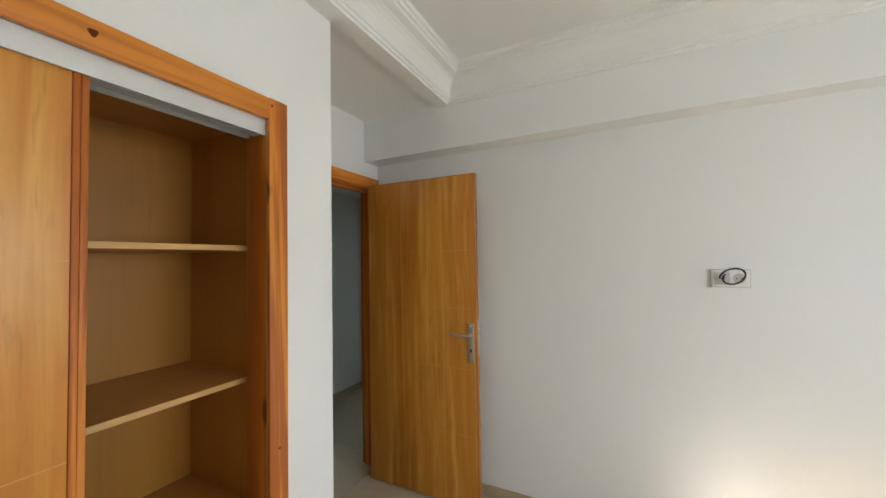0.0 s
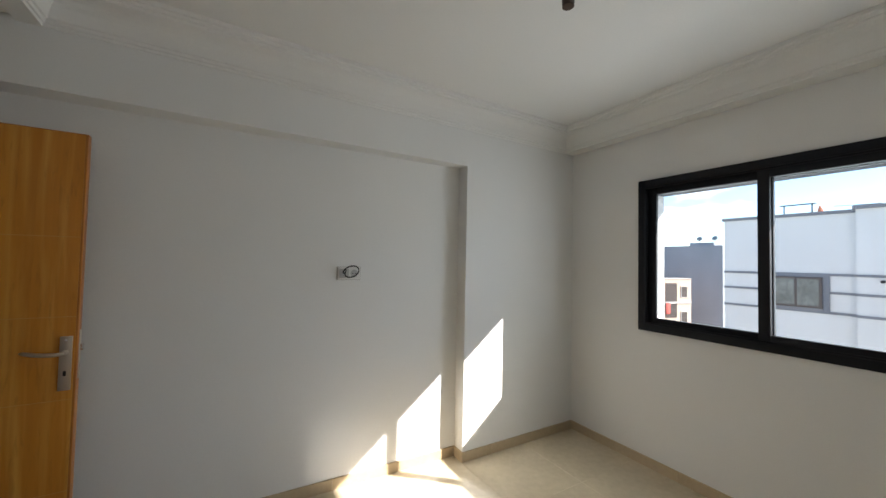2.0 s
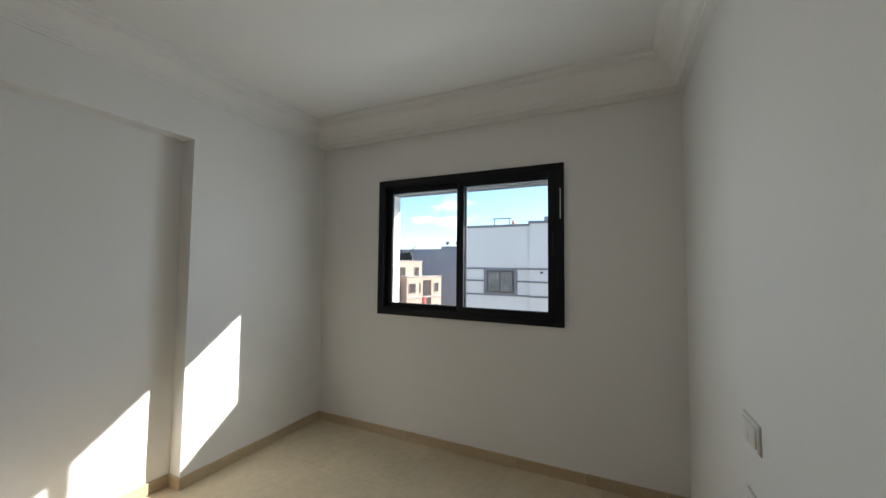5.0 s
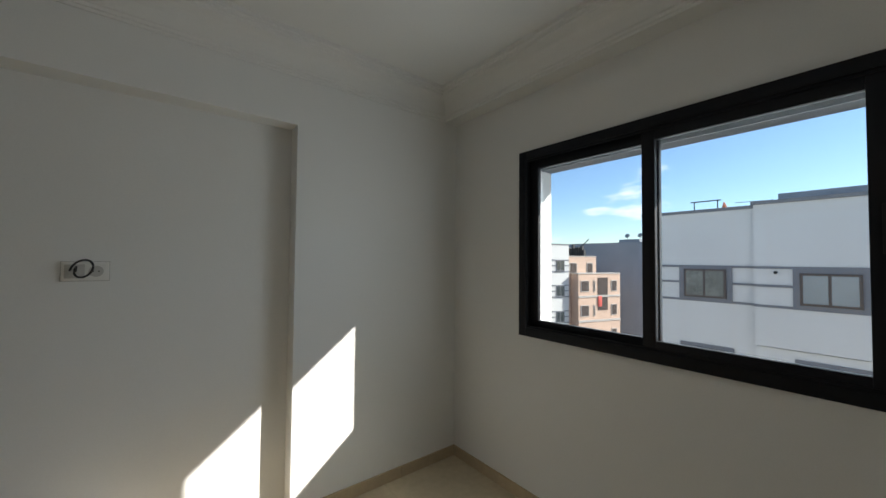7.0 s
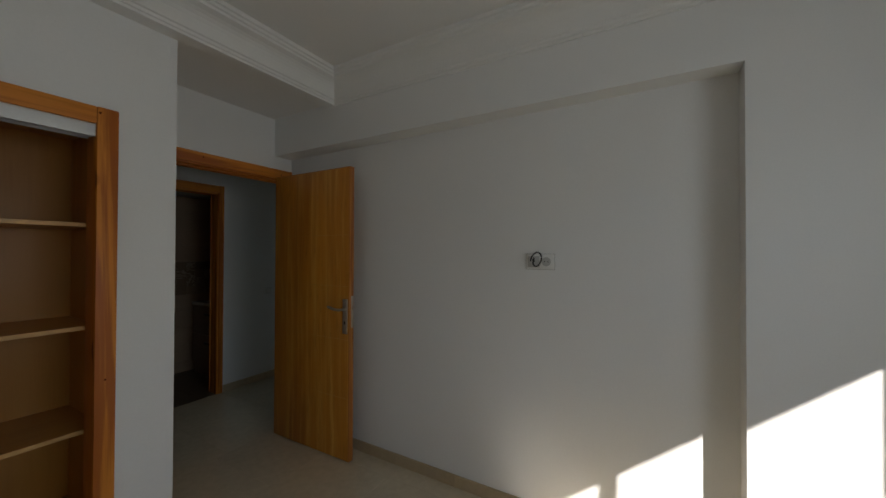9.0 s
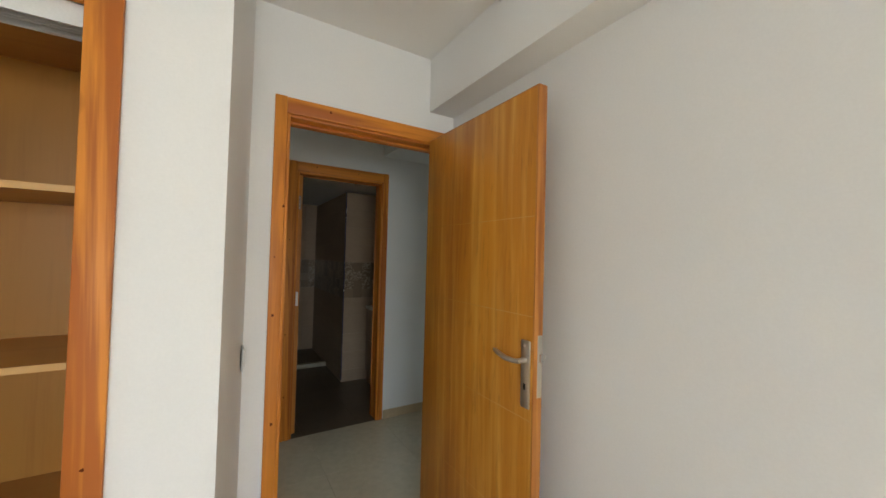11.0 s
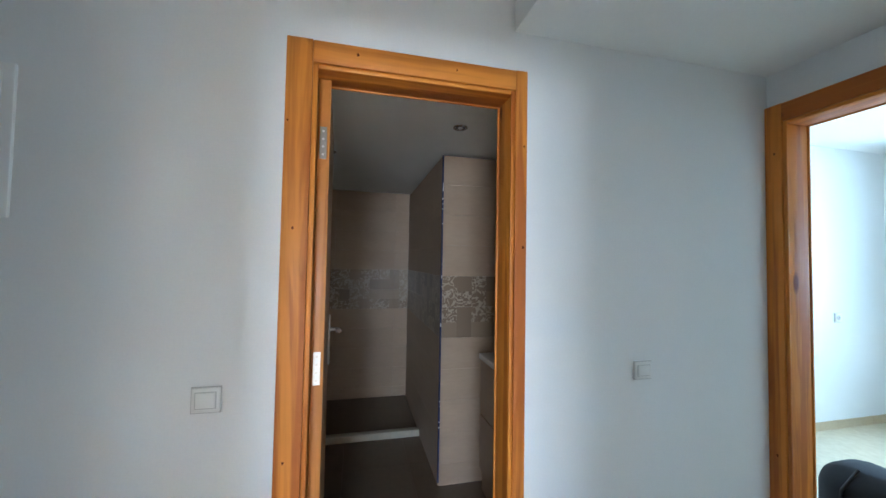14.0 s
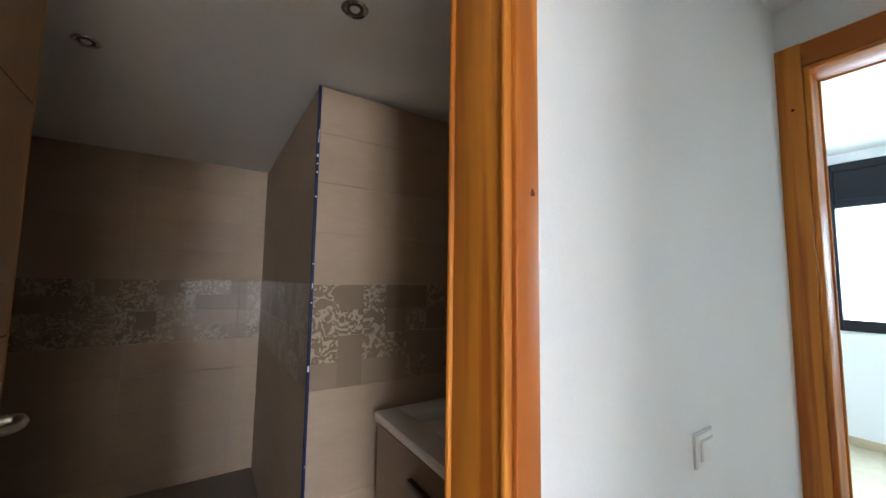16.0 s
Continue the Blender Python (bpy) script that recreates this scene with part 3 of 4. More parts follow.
setting("wall_hall_south", [((HX1, -2.5, 0), (DX0, -2.4, 2.9))], PAINT, "plain white wall closing the hall", "wall")
setting("ceiling_hall", [((HX0, -2.4, 2.62), (DX1, 0.205, 2.9)), ((HX0, 0.205, 2.285), (DX1, HN0, 2.9))], CEIL, "white hall ceiling with a lowered part", "ceiling")
setting("wall_other_west", [((OX - 0.12, HN0, 0), (OX, OY + 0.2, 2.9)), ((OX, HN0, 0), (HX1, HN1, 2.9))], PAINT, "white painted wall of the bright room", "wall")
setting("wall_other_east", [((-3.0, HN0, 0), (-2.88, OY + 0.2, 2.9)), ((DX1, HN0 + 0.0, 0), (-3.0, HN1, 2.9))], PAINT, "white painted wall of the bright room", "wall")
OW = (-5.84, -4.50, 1.0, 2.40)
setting("wall_other_north", [((OX, OY, 0), (OW[0], OY + 0.2, 2.9)), ((OW[1], OY, 0), (-3.0, OY + 0.2, 2.9)), ((OW[0], OY, 0), (OW[1], OY + 0.2, OW[2])), ((OW[0], OY, OW[3]), (OW[1], OY + 0.2, 2.9))],
        PAINT, "white painted window wall of the bright room", "wall")
setting("ceiling_other_room", [((OX, HN1, OZ), (-3.0, OY, 2.9))], CEIL, "white ceiling of the bright room", "ceiling")
setting("wall_bath_south", [((BX - 0.1, -1.27, 0), (HX1, -1.15, 2.9))], WTILE, "beige tiled bathroom wall", "wall")
setting("wall_bath_back", [((BX - 0.1, -1.15, 0), (BX, 0.95, 2.9))], WGROUT, "shower back wall under its tiles", "wall")
setting("wall_bath_block", [((BX, COLY, 0), (COLX, 0.95, BZ - 0.018))], WGROUT, "boxed-out wall beside the shower", "wall")
setting("wall_bath_north", [((BX - 0.1, 0.95, 0), (HX1, 1.07, 2.9))], WTILE, "beige tiled bathroom wall", "wall")
setting("ceiling_bathroom", [((BX, -1.15, BZ), (HX1, 0.95, 2.3))], CEIL, "lowered white bathroom ceiling", "ceiling")
setting("roof_slab", [((-8.2, -3.2, 2.9), (0.25, 4.9, 3.05))], CONCRETE, "concrete roof slab over the flat", "roof")
# added slab, out of sight, that lowers the upper edge of the sun patch
setting("sun_stop_slab", [((0.25, -2.9, 2.21), (0.60, -0.2, 2.33))], RENDER_W, "unseen slab added above the window to trim the sun patch", "canopy")


# ---------------------------------------------------------------- door frames and leaves
def door_frame(name, axis, wall0, wall1, lo, hi, top, face, label, trim=0.085, stop_at=0.38, hi_room=0, lo_room=0):
    """A pine door frame: lining through the wall, stop, and trim boards on its faces. axis 0: the wall runs along y; 1: along x."""
    th = thing(name, (wall0, lo, 0) if axis == 0 else (lo, wall0, 0), label, "door frame", "pine door frames", "structure")

    def p(u, v, z):
        return (u, v, z) if axis == 0 else (v, u, z)

    a, b = min(wall0, wall1), max(wall0, wall1)
    along = PINE_Y if axis == 0 else PINE_X
    e = 0.0195
    boxed("lining", p(a + 0.001, lo - e, 0), p(b - 0.001, lo, top), PINE_V, th, 0.002)
    boxed("lining", p(a + 0.001, hi, 0), p(b - 0.001, hi + e, top), PINE_V, th, 0.002)
    boxed("head_lining", p(a + 0.001, lo - e, top + 0.0005), p(b - 0.001, hi + e, top + e), along, th, 0.002)
    mid = a + (b - a) * stop_at
    s = 0.014
    sides = name == "door_frame_1"
    if sides:
        boxed("stop", p(mid - 0.02, lo + 0.0005, 0), p(mid + 0.02, lo + s, top - s), PINE_V, th, 0.003)
        boxed("stop", p(mid - 0.02, hi - s, 0), p(mid + 0.02, hi - 0.0005, top - s), PINE_V, th, 0.003)
        boxed("stop", p(mid - 0.02, lo, top - s + 0.0005), p(mid + 0.02, hi, top - 0.0005), along, th, 0.003)
    for w, sgn in ((b, 1), (a, -1)):
        o0, o1 = w, w + sgn * 0.016
        i0, i1 = w, w + sgn * 0.010
        for edge, out in ((lo, -1), (hi, 1)):
            k = edge - out * 0.006
            wide = (hi_room if out > 0 else lo_room) or trim
            boxed("trim_board", p(o0, k + out * 0.0165, 0), p(o1, k + out * wide, top + trim + 0.002), PINE_V, th, 0.003)
            boxed("trim_bead", p(i0, k, 0), p(i1, k + out * 0.016, top + 0.0115), PINE_V, th, 0.004)
        boxed("trim_board", p(o0, lo - 0.0100, top + 0.0125), p(o1, hi + 0.0100, top + trim), along, th, 0.003)
        boxed("trim_bead", p(i0, lo + 0.0065, top - 0.004), p(i1, hi - 0.0065, top + 0.0115), along, th, 0.004)
    return th


def knot(parent, x, y, z, r, tall=1.3, flat=0):
    """A dark knot, hardly proud of a board that looks to +x (flat 0) or -y (flat 1)."""
    bm = bmesh.new()
    n, rim, r = 16, [], r * 0.72
    for k in range(n):
        a = 2 * math.pi * k / n
        w = 1 + 0.18 * math.sin(3 * a + 40 * z)
        u, v = r * w * math.cos(a), r * tall * w * math.sin(a)
        rim.append(bm.verts.new((x, y + u, z + v) if flat == 0 else (x + u, y, z + v)))
    top = bm.verts.new((x + 0.0006, y, z) if flat == 0 else (x, y - 0.0006, z))
    for k in range(n):
        bm.faces.new((rim[k], rim[(k + 1) % n], top))
    part("knot", bm, KNOT, parent)


f1 = door_frame("door_frame_1", 0, DX0, DX1, FD[0], FD[1], FD[2], 1, "knotty varnished pine frame of the bedroom door", hi_room=0.038, lo_room=0.067)
f2 = door_frame("door_frame_2", 0, HX0, HX1, BF[0], BF[1], BF[2], 1, "knotty varnished pine frame of the bathroom door", stop_at=0.78, hi_room=0.062, lo_room=0.096)
f3 = door_frame("door_frame_3", 1, HN0, HN1, OF[0], OF[1], OF[2], -1, "varnished pine frame of the bright room's door", trim=0.090, stop_at=0.3)


fx = DX0 + 0.0163
for y, z, r in ((-0.775, 1.14, 0.007), (-0.765, 0.66, 0.008), (-0.746, 1.63, 0.007), (-0.76, 0.30, 0.006), (-0.775, 1.40, 0.004), (-0.55, 2.10, 0.007), (0.05, 2.09, 0.006)):
    knot(f1, fx, y, z, r)
fx = HX0 + 0.0163
for y, z, r in ((-0.548, 0.33, 0.007), (-0.552, 0.80, 0.005), (-0.545, 1.52, 0.005), (-0.57, 1.86, 0.004), (-0.36, 2.10, 0.006), (-0.02, 2.098, 0.004), (0.24, 0.52, 0.005), (0.238, 1.48, 0.006), (0.24, 1.85, 0.004)):
    knot(f2, fx, y, z, r)
for x, z in ((-5.335, 1.92), (-5.34, 0.62)):
    knot(f3, x, HN0 - 0.0163, z, 0.006, flat=1)


def lever(th, parent, x, y, z, out, way):
    """Plate, lever and keyhole on a leaf's face that looks to out (+1 or -1 in y); the lever points to way in x."""
    plate = part("lock_plate", bx(bmesh.new(), (x - 0.021, y, z - 0.115), (x + 0.021, y + out * 0.009, z + 0.125), 0.003), STEEL, parent, "brushed nickel lock plate", True)
    bm = bmesh.new()
    rod(bm, (x, y + out * 0.008, z + 0.055), (x, y + out * 0.040, z + 0.055), 0.011, 0.009)
    pts = [(x - way * 0.004, y + out * 0.040, z + 0.055), (x + way * 0.022, y + out * 0.050, z + 0.054), (x + way * 0.055, y + out * 0.053, z + 0.056), (x + way * 0.09, y + out * 0.05, z + 0.061), (x + way * 0.122, y + out * 0.045, z + 0.068), (x + way * 0.132, y + out * 0.043, z + 0.070)]
    tube(bm, pts, [0.010, 0.0105, 0.0105, 0.0105, 0.009, 0.004], flat=0.85)
    part("lever", bm, STEEL, plate, "curved nickel door lever", True)
    # a solid black mark, painting the dark inside of the keyhole
    boxed("keyhole", (x - 0.005, y + out * 0.0085, z - 0.05), (x + 0.005, y + out * 0.0105, z - 0.028), RUBBER, plate)
    rod_bm = rod(bmesh.new(), (x, y + out * 0.0085, z + 0.108), (x, y + out * 0.0105, z + 0.108), 0.005, seg=10)
    part("screw", rod_bm, CHROME, plate)


# bedroom leaf, open at a right angle
LX0, LX1, LY0, LY1 = -4.128, -3.322, -0.026, 0.014
leaf = thing("door_1", (LX0, LY1, 0.01), "open varnished light wood bedroom door with scored lines", "door")
ltop = 2.05
grooves = [(1.575, 0.32), (1.215, 0.30), (0.845, 0.31), (0.440, 0.29)]
boxed("panel", (LX0 + 0.004, LY0, 0.012), (LX1 - 0.009, LY1, ltop - 0.004), VENEER, leaf, 0.0006)
for z, ln in grooves:
    for face in (LY0 - 0.0003, LY1 - 0.0007):
        boxed("scored_line", (LX1 - 0.009 - ln, face, z - 0.0013), (LX1 - 0.0095, face + 0.001, z + 0.0010), GROOVE, leaf)
    boxed("scored_line", (LX0 + 0.02, LY0 - 0.0002, z - 0.0012), (LX1 - 0.0095 - ln, LY0 + 0.001, z + 0.0008), GROOVEF, leaf)
boxed("edge_strip", (LX1 - 0.0088, LY0 - 0.0005, 0.010), (LX1, LY1 + 0.0005, ltop), PINE_C, leaf, 0.0015)
boxed("edge_strip", (LX0, LY0 - 0.0005, ltop - 0.0035), (LX1 - 0.009, LY1 + 0.0005, ltop), PINE_C, leaf, 0.001)
boxed("edge_strip", (LX0, LY0 - 0.0003, 0.010), (LX0 + 0.0036, LY1 + 0.0003, ltop - 0.004), PINE_C, leaf, 0.001)
lever(leaf, leaf, LX1 - 0.036, LY0, 1.003, -1, -1)
lever(leaf, leaf, LX1 - 0.036, LY1, 1.003, 1, -1)
boxed("latch_plate", (LX1, -0.011, 0.93), (LX1 + 0.0025, 0.011, 1.15), STEEL, leaf, 0.001)
boxed("latch", (LX1 + 0.002, -0.006, 1.055), (LX1 + 0.014, 0.007, 1.085), CHROME, leaf, 0.002)
for z in (0.3, 1.05, 1.8):
    part("hinge", rod(bmesh.new(), (LX0 - 0.006, LY1 + 0.006, z - 0.05), (LX0 - 0.006, LY1 + 0.006, z + 0.05), 0.006), STEEL, leaf, "", True)

# bathroom leaf, open into the bathroom
bleaf = thing("door_2", (-5.47, -0.49, 0.01), "open varnished wooden bathroom door with two scored lines", "door")
QX0, QX1, QY0, QY1 = -6.12, -5.430, -0.488, -0.449
qz = [0.012, 0.62, 1.23, 1.72, 2.036]
for z0, z1 in zip(qz, qz[1:]):
    boxed("panel", (QX0 + 0.008, QY0, z0 + 0.002), (QX1 - 0.004, QY1, z1 - 0.002), BATHDOOR, bleaf, 0.001)
for z in qz[1:-1]:
    boxed("scored_line", (QX0 + 0.009, QY0 + 0.001, z - 0.0018), (QX1 - 0.005, QY1 - 0.001, z + 0.0018), GROOVED, bleaf)
boxed("edge_strip", (QX1 - 0.0038, QY0, 0.01), (QX1, QY1 + 0.0005, 2.04), PINE_C, bleaf, 0.001)
boxed("edge_strip", (QX0, QY0, 0.01), (QX0 + 0.0078, QY1 + 0.0005, 2.04), PINE_C, bleaf, 0.001)
lever(bleaf, bleaf, QX0 + 0.06, QY1, 1.02, 1, 1)
for z in (1.06, 1.82):
    hg = part("hinge", bx(bmesh.new(), (QX1, -0.482, z - 0.055), (QX1 + 0.003, -0.458, z + 0.055), 0.001), ALU if z < 1.5 else OLDSTEEL, bleaf, "pale steel butt hinge")
    for dz in (-0.04, -0.013, 0.013, 0.04):
        part("screw", rod(bmesh.new(), (QX1 + 0.002, -0.470, z + dz), (QX1 + 0.0042, -0.470, z + dz), 0.004, seg=8), STEEL, hg)

bleaf.matrix_basis = bleaf.matrix_basis @ pose(0, 0, 0, 0, 0, 2.5)

# ---------------------------------------------------------------- built-in wardrobe
ward = thing("wardrobe", (WX, -1.9, 0), "built-in pine wardrobe with an open sliding door and bare shelves", "wardrobe")
ix0 = DX0 + 0.05
part("back_panel", bx(bmesh.new(), (ix0 - 0.012, WL, 0.05), (ix0, -1.2, 2.10)), CARCASS, ward)
part("side_panel", bx(bmesh.new(), (ix0, -1.2, 0), (WX - 0.102, -1.182, 2.10)), CARCASS, ward)
part("side_panel", bx(bmesh.new(), (ix0, WL - 0.018, 0), (WX - 0.102, WL, 2.10)), CARCASS, ward)
part("top_panel", bx(bmesh.new(), (ix0, WL, 2.03), (WX - 0.102, -1.2, 2.048)), SHELFW, ward)
for z in (1.58, 1.12, 0.66, 0.20):
    sh = part("shelf", bx(bmesh.new(), (ix0, WL, z - 0.018), (WX - 0.135, -1.2005, z)), SHELFW, ward)
    part("edge_band", bx(bmesh.new(), (WX - 0.1348, WL, z - 0.018), (WX - 0.133, -1.2005, z), 0.0006), EDGE, sh)
part("plinth", bx(bmesh.new(), (WX - 0.16, WL, 0), (WX - 0.145, -1.2, 0.18)), CARCASS, ward)
boxed("upright_lining", (WX - 0.1015, -1.2685, 0), (WX - 0.001, -1.2485, WT), PINE_V, ward, 0.002)
boxed("upright_lining", (WX - 0.1015, WL - 0.02, 0), (WX - 0.001, WL, WT), PINE_V, ward, 0.002)
boxed("trim_board", (WX, -1.268 - 0.003, 0), (WX + 0.018, -1.198, 2.072), PINE_V, ward, 0.005)
boxed("trim_board", (WX, WL - 0.07, 0), (WX + 0.018, WL + 0.003, 2.072), PINE_V, ward, 0.005)
boxed("trim_board", (WX, WL + 0.004, 1.997), (WX + 0.018, -1.2715, 2.070), PINE_Y, ward, 0.005)
for y, z, r in ((-1.72, 2.036, 0.013), (-1.262, 2.045, 0.007), (-1.235, 0.9, 0.006), (-2.2, 2.04, 0.008)):
    knot(ward, WX + 0.0183, y, z, r, 1.0)
track = part("sliding_track", bx(bmesh.new(), (WX - 0.009, WL + 0.001, 1.945), (WX - 0.004, -1.2695, 1.999)), ALU, ward, "pale aluminium sliding door track")
# inner roof of the track, painted darker for the shade between the ribs
part("track_roof", bx(bmesh.new(), (WX - 0.098, WL + 0.001, 1.988), (WX - 0.0095, -1.2695, 1.9985)), ALU_SHADE, track)
for gx in (0.040, 0.055, 0.086, 0.097):
    part("track_rib", bx(bmesh.new(), (WX - gx - 0.003, WL + 0.001, 1.950), (WX - gx, -1.2695, 1.9875)), ALU, track)


def sliding_door(name, x, y0, y1, th):
    d = part(name, bx(bmesh.new(), (x - 0.018, y0 + 0.03, 0.025), (x, y1 - 0.03, 1.955)), VENEER, th, "light veneer sliding door")
    for a, b in ((y0, y0 + 0.0295), (y1 - 0.0295, y1)):
        st = bmesh.new()
        bx(st, (x - 0.02, a, 0.02), (x + 0.004, a + 0.014, 1.96), 0.003)
        bx(st, (x - 0.02, a + 0.0145, 0.02), (x + 0.0015, b, 1.96), 0.003)
        part("stile", st, PINE_V, d, "", True)
    for z in (0.62, 1.10, 1.53):
        part("scored_line", bx(bmesh.new(), (x - 0.001, y0 + 0.03, z - 0.001), (x + 0.0004, y1 - 0.03, z + 0.001)), GROOVE, d)


sliding_door("sliding_door", WX - 0.016, -2.40, -1.712, ward)
sliding_door("sliding_door", WX - 0.062, -2.615, -1.93, ward)

# ---------------------------------------------------------------- windows
def sliding_window(name, y0, y1, z0, z1, ym, label):
    """Two-leaf black sliding window in the east wall."""
    th = thing(name, (0, (y0 + y1) / 2, z0), label, "window", kind="structure")
    f, xi, xo = 0.052, -0.022, 0.075
    fr = bmesh.new()
    bx(fr, (xi, y0, z0), (xo, y0 + f, z1), 0.002)
    bx(fr, (xi, y1 - f, z0), (xo, y1, z1), 0.002)
    bx(fr, (xi, y0 + f, z0), (xo, y1 - f, z0 + f), 0.002)
    bx(fr, (xi, y0 + f, z1 - f), (xo, y1 - f, z1), 0.002)
    part("window_frame", fr, BLACK, th, "", True)
    lip = bmesh.new()
    bx(lip, (-0.012, y0 + f, z0 + f), (-0.004, y1 - f, z0 + f + 0.012))
    bx(lip, (-0.012, y0 + f, z1 - f - 0.012), (-0.004, y1 - f, z1 - f))
    part("guide_rail", lip, BLACK, th)
    s = 0.058
    for k, (a, b, x) in enumerate(((ym - 0.030, y1 - f, 0.042), (y0 + f, ym + 0.035, 0.008))):
        sa = bmesh.new()
        m0 = s * (0.62 if k == 0 else 1.0)
        bx(sa, (x - 0.014, a, z0 + f), (x + 0.014, a + m0, z1 - f), 0.003)
        bx(sa, (x - 0.014, b - s, z0 + f), (x + 0.014, b, z1 - f), 0.003)
        bx(sa, (x - 0.014, a + m0, z0 + f), (x + 0.014, b - s, z0 + f + s * 0.8), 0.003)
        bx(sa, (x - 0.014, a + m0, z1 - f - s), (x + 0.014, b - s, z1 - f), 0.003)
        sash = part("sash", sa, BLACK, th, "", True)
        pane = part("pane", bx(bmesh.new(), (x - 0.002, a + m0 - 0.004, z0 + f + s * 0.8 - 0.004), (x + 0.002, b - s + 0.004, z1 - f - s + 0.004)), GLASS, sash)
        pane.visible_shadow = False
    part("shutter_box", bx(bmesh.new(), (0.14, WIN[0], 2.052), (0.249, WIN[1], WIN[3] - 0.001)), RENDER_G, th, "grey roller shutter slot")
    part("pull_handle", bx(bmesh.new(), (-0.014, y0 + f + 0.012, 1.50), (-0.0065, y0 + f + 0.030, 1.66), 0.003), RUBBER, th, "", True)
    part("lock_slot", bx(bmesh.new(), (-0.0235, y0 + 0.02, z0 + 0.75), (-0.0222, y0 + 0.026, z0 + 0.96)), ALU, th)


sliding_window("window_1", -2.176, -0.642, 1.008, 2.148, -1.405, "anthracite aluminium sliding window with two panes")

w2 = thing("window_2", (-5.3, OY, OW[2]), "black aluminium window under a roller shutter box", "window", kind="structure")
fr = bmesh.new()
for lo, hi in (((OW[0] - 0.04, OY - 0.02, OW[2] - 0.04), (OW[0] + 0.07, OY + 0.08, OW[3] + 0.04)), ((OW[1] - 0.07, OY - 0.02, OW[2] - 0.04), (OW[1] + 0.04, OY + 0.08, OW[3] + 0.04)),
               ((OW[0] + 0.07, OY - 0.02, OW[2] - 0.04), (OW[1] - 0.07, OY + 0.08, OW[2] + 0.055)), ((OW[0] + 0.07, OY - 0.02, OW[3] - 0.03), (OW[1] - 0.07, OY + 0.08, OW[3] + 0.04)),
               ((OW[0] + 0.07, OY - 0.015, 2.04), (OW[1] - 0.07, OY + 0.08, 2.11)), (((OW[0] + OW[1]) / 2 - 0.045, OY - 0.01, OW[2] + 0.055), ((OW[0] + OW[1]) / 2 + 0.045, OY + 0.08, 2.04))):
    bx(fr, lo, hi, 0.003)
part("window_frame", fr, BLACK, w2, "", True)
part("shutter_box", bx(bmesh.new(), (OW[0] + 0.071, OY - 0.005, 2.111), (OW[1] - 0.071, OY + 0.15, OW[3] - 0.031), 0.004), BLACK, w2)
for a, b in ((OW[0] + 0.07, (OW[0] + OW[1]) / 2 - 0.045), ((OW[0] + OW[1]) / 2 + 0.045, OW[1] - 0.07)):
    pane = part("pane", bx(bmesh.new(), (a, OY + 0.03, OW[2] + 0.055), (b, OY + 0.034, 2.04)), GLASS, w2)
    pane.visible_shadow = False


# ---------------------------------------------------------------- switches, sockets, lamps
def wall_plate(name, at, right, out, w, h, mods, label, category, group="", tilt=0.0):
    """A plate on a wall: a frame and its modules ('rocker', 'socket', 'blank'). right and out are unit vectors in plan."""
    th = thing(name, at, label, category, group)
    R = Matrix(((right[0], out[0], 0), (right[1], out[1], 0), (0, 0, 1)))
    made = []
    bm = bx(bmesh.new(), (-w / 2, 0, -h / 2), (w / 2, 0.009, h / 2), 0.003)
    made.append(part("plate", bm, PLASTIC, None, "", True))
    # no real part: a grey rim that paints the thin shadow round the plate
    made.append(part("shadow_border", bx(bmesh.new(), (-w / 2 - 0.003, 0, -h / 2 - 0.003), (w / 2 + 0.003, 0.004, h / 2 + 0.003), 0.001), PLASTICG))
    n = len(mods)
    cell = (w - 0.016) / n
    for i, mod in enumerate(mods):
        c = -w / 2 + 0.008 + cell * (i + 0.5)
        a, b = c - cell / 2 + 0.002, c + cell / 2 - 0.002
        if mod == "rocker":
            # grey sheet that paints the shade in the gap round the rocker
            g = part("rocker_gap_shade", bx(bmesh.new(), (a - 0.001, 0.0085, -h / 2 + 0.011), (b + 0.001, 0.0096, h / 2 - 0.011)), PLASTICG)
            r = part("rocker", bx(bmesh.new(), (a + 0.002, 0.009, -h / 2 + 0.014), (b - 0.002, 0.0135, h / 2 - 0.013), 0.002), PLASTIC, None, "", True)
            made += [g, r]
        else:
            g = part("module", bx(bmesh.new(), (a, 0.0085, -h / 2 + 0.011), (b, 0.0105, h / 2 - 0.011), 0.001), PLASTICG if mod == "blank" else PLASTIC)
            made.append(g)
            if mod == "socket":
                r = min(cell, h) * 0.36
                # raised grey disc, the shade of the sunken well put into its colour
                made.append(part("socket_well", rod(bmesh.new(), (c, 0.010, 0), (c, 0.0118, 0), r, seg=24), PLASTICG, None, "", True))
                for dx in (-0.0095, 0.0095):
                    # black stud whose colour gives the dark of a pin hole
                    made.append(part("pin_hole", rod(bmesh.new(), (c + dx, 0.0115, 0), (c + dx, 0.0124, 0), 0.003, seg=10), RUBBER))
    M = Matrix.Translation(at) @ R.to_4x4() @ pose(0, 0, 0, 0, tilt, 0)
    for o in made:
        o.data.transform(M)
        o.parent = th
        o.matrix_parent_inverse = th.matrix_basis.inverted()
    return th


EASTW, NORTHW, SOUTHW = ((0, 1), (1, 0)), ((1, 0), (0, -1)), ((-1, 0), (0, 1))
PLY = recess_y(-2.05)
wall_plate("wall_socket", (-2.05, PLY, 1.405), *NORTHW, 0.154, 0.083, ["blank", "socket"], "white double plate with a socket and a loose black cable", "socket")
bm = bmesh.new()
ring = []
